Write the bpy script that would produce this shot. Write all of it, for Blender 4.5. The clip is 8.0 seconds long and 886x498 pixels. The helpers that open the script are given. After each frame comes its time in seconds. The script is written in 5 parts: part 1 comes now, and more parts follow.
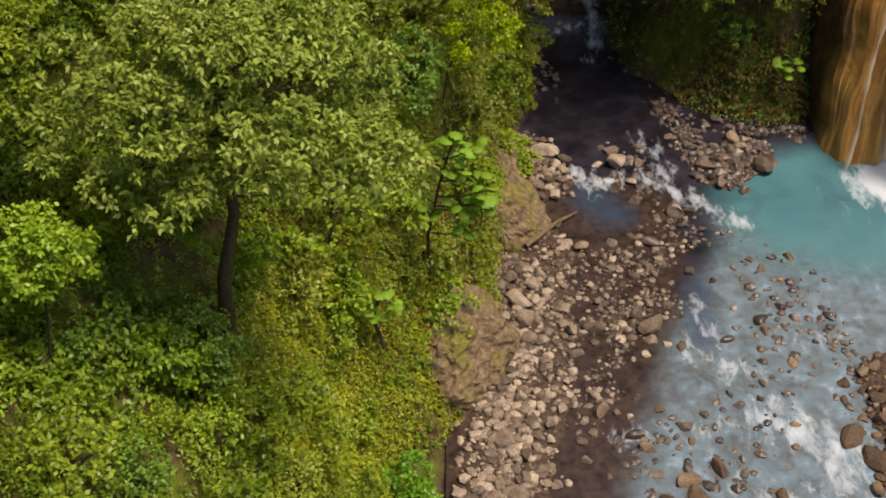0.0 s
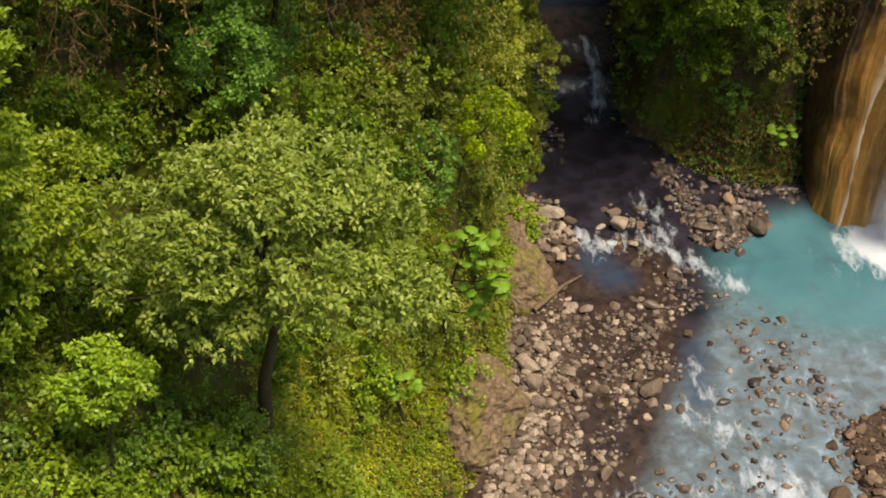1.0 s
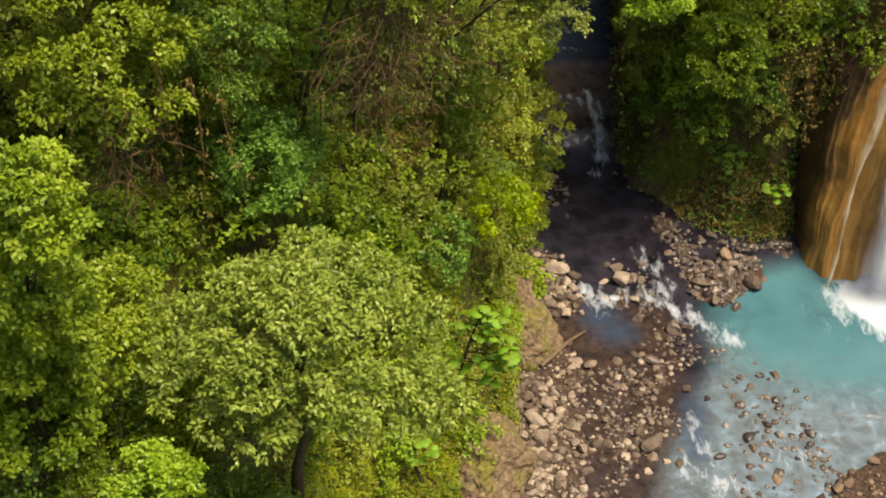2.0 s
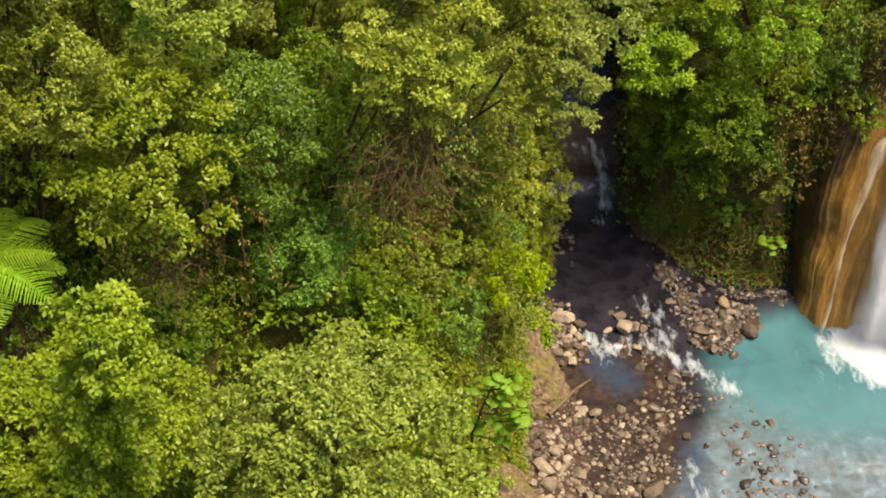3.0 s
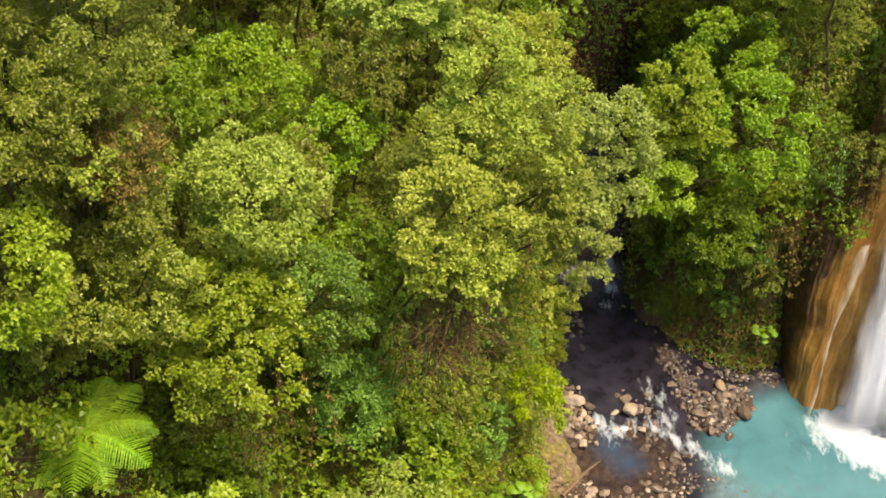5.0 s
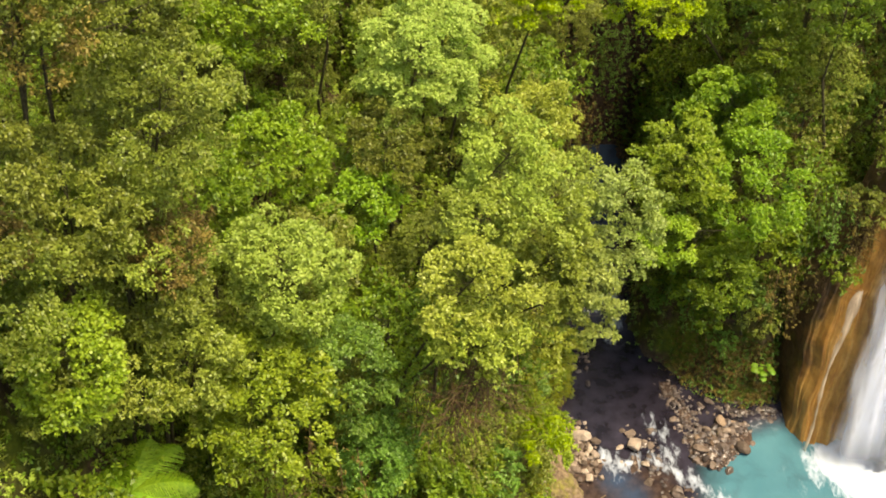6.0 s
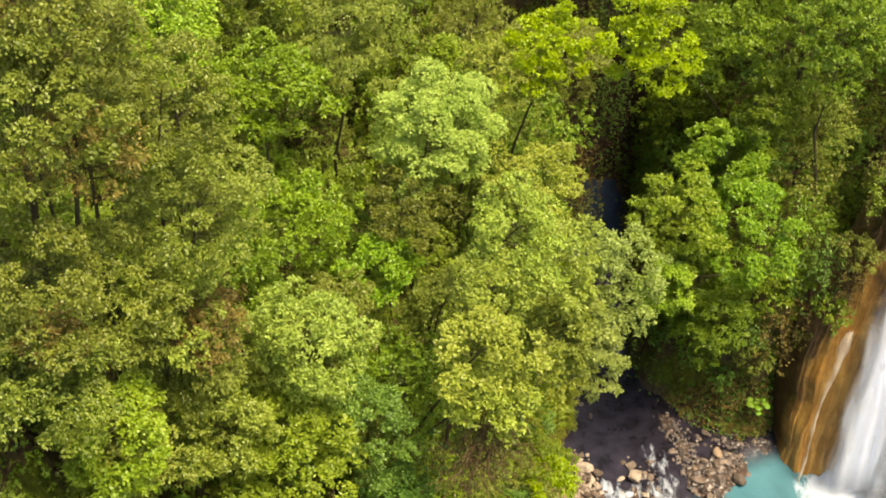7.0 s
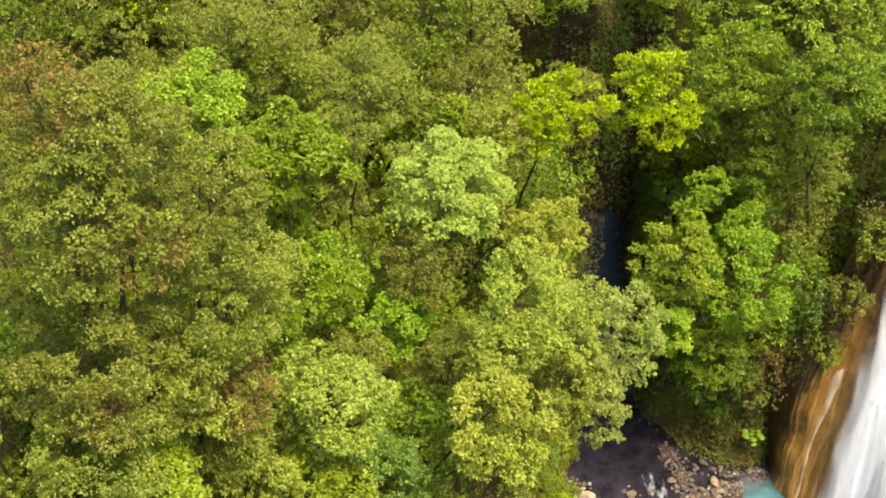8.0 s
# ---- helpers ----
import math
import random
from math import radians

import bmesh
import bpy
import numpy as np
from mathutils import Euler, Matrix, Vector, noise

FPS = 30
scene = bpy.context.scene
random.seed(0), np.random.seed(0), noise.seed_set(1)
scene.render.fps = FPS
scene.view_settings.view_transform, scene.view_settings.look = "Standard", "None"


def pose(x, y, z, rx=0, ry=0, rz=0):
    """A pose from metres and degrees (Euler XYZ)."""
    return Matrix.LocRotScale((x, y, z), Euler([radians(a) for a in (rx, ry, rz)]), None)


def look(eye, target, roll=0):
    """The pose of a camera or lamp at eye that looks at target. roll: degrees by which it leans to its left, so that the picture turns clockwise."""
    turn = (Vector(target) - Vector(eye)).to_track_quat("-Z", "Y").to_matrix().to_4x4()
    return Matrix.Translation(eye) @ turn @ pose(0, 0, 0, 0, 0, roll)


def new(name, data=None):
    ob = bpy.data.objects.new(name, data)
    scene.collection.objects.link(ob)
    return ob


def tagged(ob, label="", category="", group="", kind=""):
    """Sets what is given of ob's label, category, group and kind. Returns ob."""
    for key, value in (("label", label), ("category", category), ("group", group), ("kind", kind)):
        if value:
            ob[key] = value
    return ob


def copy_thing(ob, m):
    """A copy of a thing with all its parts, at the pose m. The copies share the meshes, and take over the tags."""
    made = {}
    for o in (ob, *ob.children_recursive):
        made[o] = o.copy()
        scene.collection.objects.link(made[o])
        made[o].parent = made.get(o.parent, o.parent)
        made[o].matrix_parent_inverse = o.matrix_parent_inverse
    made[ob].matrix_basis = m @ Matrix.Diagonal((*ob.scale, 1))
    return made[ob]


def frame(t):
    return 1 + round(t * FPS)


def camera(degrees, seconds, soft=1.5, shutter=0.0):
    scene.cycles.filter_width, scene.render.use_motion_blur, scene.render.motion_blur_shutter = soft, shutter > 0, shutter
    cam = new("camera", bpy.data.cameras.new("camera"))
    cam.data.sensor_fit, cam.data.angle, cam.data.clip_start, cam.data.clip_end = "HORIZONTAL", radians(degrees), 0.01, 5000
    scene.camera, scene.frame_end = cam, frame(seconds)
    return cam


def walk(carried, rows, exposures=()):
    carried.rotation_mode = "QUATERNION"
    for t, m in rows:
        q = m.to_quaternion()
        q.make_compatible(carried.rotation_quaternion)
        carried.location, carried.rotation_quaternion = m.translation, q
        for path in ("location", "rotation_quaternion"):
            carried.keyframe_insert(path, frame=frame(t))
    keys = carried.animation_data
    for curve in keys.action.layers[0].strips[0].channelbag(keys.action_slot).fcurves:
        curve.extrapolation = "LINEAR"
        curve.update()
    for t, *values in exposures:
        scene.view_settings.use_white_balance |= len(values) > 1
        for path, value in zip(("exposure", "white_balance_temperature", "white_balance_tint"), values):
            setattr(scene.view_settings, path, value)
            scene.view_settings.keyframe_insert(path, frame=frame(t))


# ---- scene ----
cam = camera(39.0, 8.0, soft=1.85)


def aim(x, y, z, down, yaw, lean):
    """Pose of the flown camera: degrees below the horizon, turned right, and leant."""
    return pose(x, y, z, 90 - down, 0, -yaw) @ pose(0, 0, 0, 0, 0, lean)


PATH = [
    (0.0, aim(0.000, 0.000, 34.290, 38.543, -0.236, 0.148)),
    (0.5, aim(-0.306, -0.193, 36.712, 38.853, -0.198, 0.129)),
    (1.0, aim(-0.615, -0.372, 39.127, 39.155, -0.218, 0.077)),
    (1.5, aim(-0.896, -0.555, 41.503, 39.435, -0.199, 0.054)),
    (3.0, aim(-1.914, -0.978, 48.731, 40.368, -0.143, -0.000)),
    (3.5, aim(-2.224, -1.095, 51.051, 40.646, -0.035, 0.011)),
    (4.0, aim(-2.642, -1.223, 53.497, 40.871, -0.017, -0.060)),
    (4.5, aim(-3.008, -1.380, 55.863, 41.145, 0.039, -0.078)),
    (6.0, aim(-4.191, -2.069, 62.829, 41.741, 0.051, -0.058)),
    (6.5, aim(-4.543, -2.270, 65.107, 41.912, 0.156, -0.046)),
    (7.0, aim(-4.903, -2.463, 67.451, 42.099, 0.216, -0.068)),
    (7.5, aim(-5.240, -2.646, 69.838, 42.275, 0.268, -0.045)),
    (8.0, aim(-5.576, -2.833, 72.235, 42.536, 0.316, -0.041)),
]
walk(cam, PATH, [(0.0, 0.75, 8100, 14), (1.5, 1.05, 8500, 9), (4.5, 1.44, 8800, 9), (8.0, 1.69, 8800, 7)])

# ---- world and sun: bright haze, soft shadows ----
SUN_EL, SUN_AZ = 68.0, 120.0
world = bpy.data.worlds.new("world")
scene.world = world
world.use_nodes = True
wn = world.node_tree.nodes
sky = wn.new("ShaderNodeTexSky")
sky.sky_type = "NISHITA"
sky.sun_disc = False
sky.sun_elevation = radians(SUN_EL)
sky.sun_rotation = radians(SUN_AZ)
wn["Background"].inputs["Strength"].default_value = 0.115
world.node_tree.links.new(sky.outputs[0], wn["Background"].inputs[0])
sun = new("sun", bpy.data.lights.new("sun", "SUN"))
sun.data.energy = 3.0
sun.data.angle = radians(24)
sun.data.color = (1.0, 0.94, 0.84)
sun_from = Vector((math.sin(radians(SUN_AZ)) * math.cos(radians(SUN_EL)), math.cos(radians(SUN_AZ)) * math.cos(radians(SUN_EL)), math.sin(radians(SUN_EL))))
sun.matrix_world = look(sun_from * 200, (0, 0, 0))

# ---- materials ----
class Nodes:
    """Short way to write a node material."""

    def __init__(self, name):
        self.mat = bpy.data.materials.new(name)
        self.mat.use_nodes = True
        self.tree = self.mat.node_tree
        self.bsdf = self.tree.nodes["Principled BSDF"]
        self.out = self.tree.nodes["Material Output"]

    def add(self, kind, **values):
        n = self.tree.nodes.new("ShaderNode" + kind)
        for k, v in values.items():
            if k in n.inputs.keys():
                n.inputs[k].default_value = v
        return n

    def link(self, a, b):
        self.tree.links.new(a, b)

    def place(self):
        return self.add("NewGeometry").outputs["Position"]

    def noise(self, scale, detail=4.0, vector=None, rough=0.55, distortion=0.0):
        n = self.add("TexNoise", Scale=scale, Detail=detail, Roughness=rough, Distortion=distortion)
        self.link(vector if vector is not None else self.place(), n.inputs["Vector"])
        return n.outputs["Fac"]

    def ramp(self, fac, *stops):
        n = self.add("ValToRGB")
        e = n.color_ramp.elements
        while len(e) < len(stops):
            e.new(0.5)
        for el, (p, c) in zip(e, stops):
            el.position, el.color = p, (*c, 1) if len(c) == 3 else c
        self.link(fac, n.inputs[0])
        return n.outputs[0]

    def mix(self, fac, a, b, mode="MIX"):
        n = self.tree.nodes.new("ShaderNodeMix")
        n.data_type, n.blend_type = "RGBA", mode
        for sock, v in ((n.inputs["Factor"], fac), (n.inputs[6], a), (n.inputs[7], b)):
            if isinstance(v, bpy.types.NodeSocket):
                self.link(v, sock)
            else:
                sock.default_value = v if isinstance(v, float) else (*v, 1)
        return n.outputs[2]

    def math(self, op, a, b=0.0, clamp=False):
        n = self.tree.nodes.new("ShaderNodeMath")
        n.operation, n.use_clamp = op, clamp
        for sock, v in zip(n.inputs, (a, b)):
            if isinstance(v, bpy.types.NodeSocket):
                self.link(v, sock)
            else:
                sock.default_value = v
        return n.outputs[0]

    def attr(self, name):
        n = self.add("Attribute")
        n.attribute_name = name
        return n.outputs["Fac"]

    def bump(self, height, strength=0.5, distance=0.1):
        n = self.add("Bump", Strength=strength, Distance=distance)
        self.link(height, n.inputs["Height"])
        self.link(n.outputs[0], self.bsdf.inputs["Normal"])

    def done(self, color=None, rough=0.6, spec=0.4):
        if color is not None:
            if isinstance(color, bpy.types.NodeSocket):
                self.link(color, self.bsdf.inputs["Base Color"])
            else:
                self.bsdf.inputs["Base Color"].default_value = (*color, 1)
        if isinstance(rough, bpy.types.NodeSocket):
            self.link(rough, self.bsdf.inputs["Roughness"])
        else:
            self.bsdf.inputs["Roughness"].default_value = rough
        self.bsdf.inputs["Specular IOR Level"].default_value = spec
        return self.mat


def leaf_material(name, dark, mid, light, gloss=0.45, through_light=0.33, vary=0.35):
    """Living leaves: every leaf its own tint, every plant its own cast, light shining through."""
    n = Nodes(name)
    dark, mid, light = [(r * 0.985, g, b * 0.9) for r, g, b in (dark, mid, light)]
    leaf = n.add("NewGeometry").outputs["Random Per Island"]
    plant = n.add("ObjectInfo").outputs["Random"]
    c = n.ramp(leaf, (0.0, dark), (0.45, mid), (1.0, light))
    patch = n.ramp(n.noise(0.55, 3.0), (0.3, dark), (0.7, light))
    c = n.mix(0.42, c, patch)
    hue = n.add("HueSaturation", Saturation=1.0, Fac=1.0)
    n.link(n.math("ADD", n.math("MULTIPLY", plant, 0.02), 0.494), hue.inputs["Hue"])
    n.link(n.math("ADD", n.math("MULTIPLY", plant, vary), 1.02 - 0.5 * vary), hue.inputs["Value"])
    n.link(c, hue.inputs["Color"])
    n.done(hue.outputs[0], gloss, 0.35)
    tr = n.add("BsdfTranslucent")
    n.link(hue.outputs[0], tr.inputs["Color"])
    mx = n.add("MixShader")
    mx.inputs[0].default_value = through_light
    n.link(n.bsdf.outputs[0], mx.inputs[1])
    n.link(tr.outputs[0], mx.inputs[2])
    n.link(mx.outputs[0], n.out.inputs["Surface"])
    return n.mat


LEAF = {
    "mid": leaf_material("leaf_mid_green", (0.052, 0.108, 0.008), (0.115, 0.192, 0.013), (0.245, 0.32, 0.03)),
    "lime": leaf_material("leaf_lime", (0.095, 0.172, 0.011), (0.198, 0.302, 0.021), (0.365, 0.452, 0.052)),
    "yellow": leaf_material("leaf_yellow_green", (0.125, 0.16, 0.014), (0.255, 0.31, 0.028), (0.48, 0.52, 0.11)),
    "pale": leaf_material("leaf_pale", (0.094, 0.140, 0.014), (0.208, 0.268, 0.030), (0.435, 0.49, 0.10), 0.45),
    "olive": leaf_material("leaf_olive", (0.064, 0.090, 0.010), (0.146, 0.182, 0.021), (0.31, 0.335, 0.068)),
    "deep": leaf_material("leaf_deep_green", (0.045, 0.105, 0.013), (0.105, 0.212, 0.028), (0.24, 0.375, 0.07)),
    "gold": leaf_material("leaf_gold", (0.13, 0.20, 0.004), (0.25, 0.355, 0.006), (0.43, 0.53, 0.016)),
    "brown": leaf_material("leaf_brown", (0.07, 0.046, 0.012), (0.155, 0.105, 0.024), (0.27, 0.20, 0.05), 0.6, 0.2),
    "moss": leaf_material("leaf_moss", (0.12, 0.148, 0.006), (0.24, 0.27, 0.012), (0.42, 0.44, 0.03), 0.6, 0.3),
}


def bark_material():
    n = Nodes("bark")
    v = n.noise(9.0, 6.0)
    n.bump(v, 0.8, 0.03)
    return n.done(n.mix(n.noise(1.3), n.ramp(v, (0.3, (0.03, 0.02, 0.012)), (0.7, (0.12, 0.085, 0.055))), (0.035, 0.04, 0.014)), 0.85, 0.2)


def ground_material():
    """Damp soil and rock under the plants, greener where moss holds."""
    n = Nodes("forest_ground")
    fine = n.noise(3.5, 8.0)
    wide = n.noise(0.35, 4.0)
    soil = n.ramp(fine, (0.3, (0.03, 0.02, 0.012)), (0.6, (0.09, 0.06, 0.03)), (0.8, (0.16, 0.115, 0.06)))
    moss = n.ramp(n.noise(2.0, 6.0), (0.3, (0.03, 0.05, 0.006)), (0.7, (0.13, 0.15, 0.015)))
    c = n.mix(n.ramp(wide, (0.42, (0, 0, 0)), (0.58, (1, 1, 1))), soil, moss)
    gravel = n.ramp(n.noise(6.0, 8.0), (0.3, (0.02, 0.014, 0.012)), (0.7, (0.10, 0.064, 0.048)))
    c = n.mix(n.attr("bed_and_shade"), c, gravel)
    n.bump(fine, 0.9, 0.15)
    return n.done(c, 0.9, 0.2)


def stone_material(name, a, b, cc, wet=False):
    n = Nodes(name)
    r = n.add("ObjectInfo").outputs["Random"]
    i = n.add("NewGeometry").outputs["Random Per Island"]
    k = n.math("FRACT", n.math("ADD", r, i))
    fine = n.noise(14.0, 8.0)
    c = n.ramp(k, (0.0, a), (0.5, b), (1.0, cc))
    c = n.mix(0.75, c, n.ramp(fine, (0.3, (0.35, 0.33, 0.32)), (0.65, (1.0, 1.0, 1.0))), "MULTIPLY")
    c = n.mix(n.ramp(n.noise(1.8, 5.0), (0.5, (0, 0, 0)), (0.75, (0.7, 0.7, 0.7))), c, tuple(0.45 * q for q in a))
    n.bump(n.noise(7.0, 8.0), 0.7, 0.06)
    return n.done(c, 0.35 if wet else 0.8, 0.5 if wet else 0.25)


def water_material():
    """Cloudy mineral water, dark clear stream and white water, by where each flows."""
    n = Nodes("stream_water")
    p = n.place()
    ripple = n.noise(2.6, 5.0, p, 0.6, 0.6)
    edge = n.math("SUBTRACT", n.noise(0.7, 6.0, p, 0.6, 0.8), 0.5)
    # the lighter violet stop paints greyish reflection streaks into the dark water
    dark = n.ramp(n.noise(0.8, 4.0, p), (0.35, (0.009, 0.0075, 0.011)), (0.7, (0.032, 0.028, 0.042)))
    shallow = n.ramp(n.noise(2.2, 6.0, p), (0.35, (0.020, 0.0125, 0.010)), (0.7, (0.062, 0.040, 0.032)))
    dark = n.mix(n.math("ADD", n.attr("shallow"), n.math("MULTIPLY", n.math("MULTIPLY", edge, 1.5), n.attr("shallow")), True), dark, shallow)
    teal = n.ramp(n.noise(0.25, 3.0, p), (0.35, (0.045, 0.14, 0.175)), (0.7, (0.066, 0.178, 0.215)))
    milk = n.ramp(n.noise(1.3, 8.0, p, 0.62, 0.5), (0.24, (0.078, 0.070, 0.060)), (0.42, (0.095, 0.120, 0.138)), (0.60, (0.130, 0.185, 0.235)), (0.78, (0.26, 0.34, 0.43)))
    c = n.mix(n.math("ADD", n.attr("milk"), n.math("MULTIPLY", n.math("MULTIPLY", edge, 1.6), n.attr("milk")), True), dark, milk)
    c = n.mix(n.math("ADD", n.attr("teal"), n.math("MULTIPLY", n.math("MULTIPLY", edge, 1.2), n.attr("teal")), True), c, teal)
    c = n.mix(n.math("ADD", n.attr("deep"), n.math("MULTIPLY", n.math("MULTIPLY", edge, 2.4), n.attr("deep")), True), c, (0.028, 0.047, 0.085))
    m = n.add("Mapping")
    m.inputs["Scale"].default_value = (1.25, 0.6, 1.0)
    m.inputs["Rotation"].default_value = (0, 0, radians(28))
    n.link(p, m.inputs["Vector"])
    streak = n.noise(1.8, 8.0, m.outputs[0], 0.62, 0.3)
    torn = n.math("MULTIPLY", n.math("SUBTRACT", n.math("ADD", n.math("MULTIPLY", n.attr("foam"), 0.62), n.math("MULTIPLY", n.math("SUBTRACT", streak, 0.5), 2.5)), 0.29), 1.5, True)
    some = n.math("MULTIPLY", n.attr("foam"), 5.0, True)
    solid = n.math("MULTIPLY", n.math("MAXIMUM", n.math("SUBTRACT", n.attr("foam"), 1.0), 0.0), 0.7)
    foam = n.math("ADD", n.math("MULTIPLY", n.math("MULTIPLY", torn, some), 0.8), solid, True)
    c = n.mix(foam, c, (0.44, 0.50, 0.585))
    n.bump(n.math("ADD", ripple, n.math("MULTIPLY", streak, 0.7)), 0.4, 0.1)
    return n.done(c, n.math("ADD", n.math("MULTIPLY", foam, 0.5), 0.15), 0.45)


BARK = bark_material()
GROUND = ground_material()
STONE = stone_material("river_stone", (0.10, 0.074, 0.058), (0.25, 0.19, 0.15), (0.50, 0.41, 0.33))
WETSTONE = stone_material("wet_stone", (0.05, 0.04, 0.04), (0.11, 0.085, 0.075), (0.20, 0.15, 0.12), True)
WATER = water_material()

# ---- tools ----
def link_mesh(name, verts, faces, material, parent=None, smooth=False):
    me = bpy.data.meshes.new(name)
    me.from_pydata([tuple(v) for v in verts] if not isinstance(verts, list) else verts, [], faces)
    if smooth:
        me.shade_smooth()
    if material is not None:
        me.materials.append(material)
    ob = new(name, me)
    if parent is not None:
        ob.parent = parent
    return ob


def quads_mesh(name, v, material, parent=None, per=4):
    """A mesh of loose quads from an array (n, 4, 3)."""
    v = np.asarray(v, dtype=np.float32).reshape(-1, 3)
    n = len(v) // per
    me = bpy.data.meshes.new(name)
    me.vertices.add(len(v))
    me.vertices.foreach_set("co", v.ravel())
    me.loops.add(n * per)
    me.loops.foreach_set("vertex_index", np.arange(n * per, dtype=np.int32))
    me.polygons.add(n)
    me.polygons.foreach_set("loop_start", np.arange(0, n * per, per, dtype=np.int32))
    me.update(calc_edges=True)
    me.materials.append(material)
    ob = new(name, me)
    if parent is not None:
        ob.parent = parent
    return ob


def lattice(ix, iy):
    q = np.sin(ix * 127.1 + iy * 311.7) * 43758.5453
    return q - np.floor(q)


def vnoise(x, y):
    """Smooth value noise in 0..1 for arrays."""
    x, y = np.asarray(x, float), np.asarray(y, float)
    ix, iy = np.floor(x), np.floor(y)
    u, v = x - ix, y - iy
    u, v = u * u * (3 - 2 * u), v * v * (3 - 2 * v)
    a = lattice(ix, iy) * (1 - u) + lattice(ix + 1, iy) * u
    b = lattice(ix, iy + 1) * (1 - u) + lattice(ix + 1, iy + 1) * u
    return a * (1 - v) + b * v


def fractal(x, y):
    return (vnoise(x, y) - 0.5) + 0.5 * (vnoise(x * 2.1 + 7, y * 2.1) - 0.5) + 0.25 * (vnoise(x * 4.3, y * 4.3 + 3) - 0.5)


def smooth(a, b, t):
    t = np.clip((np.asarray(t, float) - a) / (b - a), 0, 1)
    return t * t * (3 - 2 * t)


def tube(points, radii, sides=7):
    """Tapered tube through points: vertices and faces."""
    verts, faces = [], []
    pts = [Vector(p) for p in points]
    for k, p in enumerate(pts):
        a = pts[min(k + 1, len(pts) - 1)] - pts[max(k - 1, 0)]
        q = a.to_track_quat("Z", "Y")
        for s in range(sides):
            ang = 2 * math.pi * s / sides
            verts.append(tuple(p + q @ Vector((math.cos(ang), math.sin(ang), 0)) * radii[k]))
    for k in range(len(pts) - 1):
        for s in range(sides):
            a, b = k * sides + s, k * sides + (s + 1) % sides
            faces.append((a, b, b + sides, a + sides))
    return verts, faces


def join_tubes(tubes):
    verts, faces = [], []
    for v, f in tubes:
        o = len(verts)
        verts += v
        faces += [tuple(i + o for i in q) for q in f]
    return verts, faces


# ---- the land: one sheet with the gorge cut into it ----
def river_z(y):
    return np.interp(y, [-400, 28, 43, 56, 58.2, 59.6, 60.8, 62, 66, 72, 80, 100, 400], [-12, -0.7, 0.2, 1.0, 1.15, 1.45, 2.0, 2.2, 3.6, 4.0, 4.6, 12, 60])


def bank_left(y):
    return np.interp(y, [0, 28, 31.6, 34.7, 37.7, 40, 43, 48.4, 50.6, 52.7, 55.4, 60, 64, 74, 79, 84], [-1, -0.4, 0.0, 1.5, 2.2, 1.6, 2.3, 1.9, 2.4, 3.9, 3.6, 3.8, 4.2, 4.6, 7.0, 7.3])


# foot of the right-hand cliff, round the waterfall's bay
CLIFF_FOOT = [(8.0, 84), (9.4, 74), (8.7, 64), (8.5, 58.1), (9.3, 56.5), (11.1, 54.5), (12.9, 53.0), (15.5, 52.1), (17.6, 52.4), (19.2, 53.4), (20.6, 55.2), (22.6, 57.4), (27.5, 57.8), (31, 54), (32, 46), (30, 34), (29, 20), (29, -600)]


def inside(x, y, corners):
    """Whether points lie in a polygon."""
    out = np.zeros(np.broadcast(x, y).shape, bool)
    for (ax, ay), (bx, by) in zip(corners, corners[1:] + corners[:1]):
        if ay != by:
            out ^= ((ay > y) != (by > y)) & (x < (bx - ax) * (y - ay) / (by - ay) + ax)
    return out


def line_gap(x, y, pts):
    """Distance from a line of points."""
    x, y = np.asarray(x, float), np.asarray(y, float)
    best = np.full(np.broadcast(x, y).shape, 1e9)
    for (ax, ay), (bx, by) in zip(pts[:-1], pts[1:]):
        vx, vy = bx - ax, by - ay
        t = np.clip(((x - ax) * vx + (y - ay) * vy) / (vx * vx + vy * vy), 0, 1)
        best = np.minimum(best, np.hypot(x - ax - t * vx, y - ay - t * vy))
    return best


# gravel bars: line, half width, height over the water
BARS = [
    ([(1.6, 24), (2.0, 30), (2.9, 34), (3.5, 38), (3.2, 43.5)], 2.4, 0.42),
    ([(5.0, 37.8), (7.5, 38.6), (8.8, 39.3)], 1.9, 0.28),
    ([(5.4, 41.4), (8.4, 42.2), (10.2, 44.6)], 2.1, 0.27),
    ([(5.4, 32.2), (6.0, 35.0)], 1.1, 0.22),
    ([(3.2, 50.0), (4.4, 47.4)], 2.0, 0.4),
    ([(7.9, 47.2), (8.2, 50.0)], 0.9, 0.3),
    ([(12.9, 48.6), (14.3, 49.6)], 1.9, 0.42),
    ([(10.7, 53.6), (11.4, 51.4), (12.0, 49.6)], 1.4, 0.32),
    ([(19.8, 24), (18.9, 30), (19.2, 34.6)], 3.5, 0.45),
    ([(6.4, 39.6), (8.8, 41.2)], 1.3, 0.24),
    ([(5.4, 33.4), (6.9, 37.0)], 1.4, 0.24),
    ([(5.6, 42.6), (6.6, 44.0)], 0.9, 0.22),
    ([(12.6, 52.0), (15.2, 51.6), (17.4, 51.6)], 0.8, 0.32),
]


def bar(x, y):
    edge = 0.55 * fractal(np.asarray(x) * 0.9, np.asarray(y) * 0.9)
    out = 0.0
    for pts, half, high in BARS:
        out = np.maximum(out, high * smooth(0.0, 0.9, half + edge - line_gap(x, y, pts)))
    return out


def right_gap(x, y):
    """Metres beyond the foot of the right-hand cliff; negative on the stream's side."""
    gap = line_gap(x, y, CLIFF_FOOT)
    return np.where(inside(x, y, CLIFF_FOOT + [(3000, -600), (3000, 3000), (8.0, 3000)]), gap, -gap)


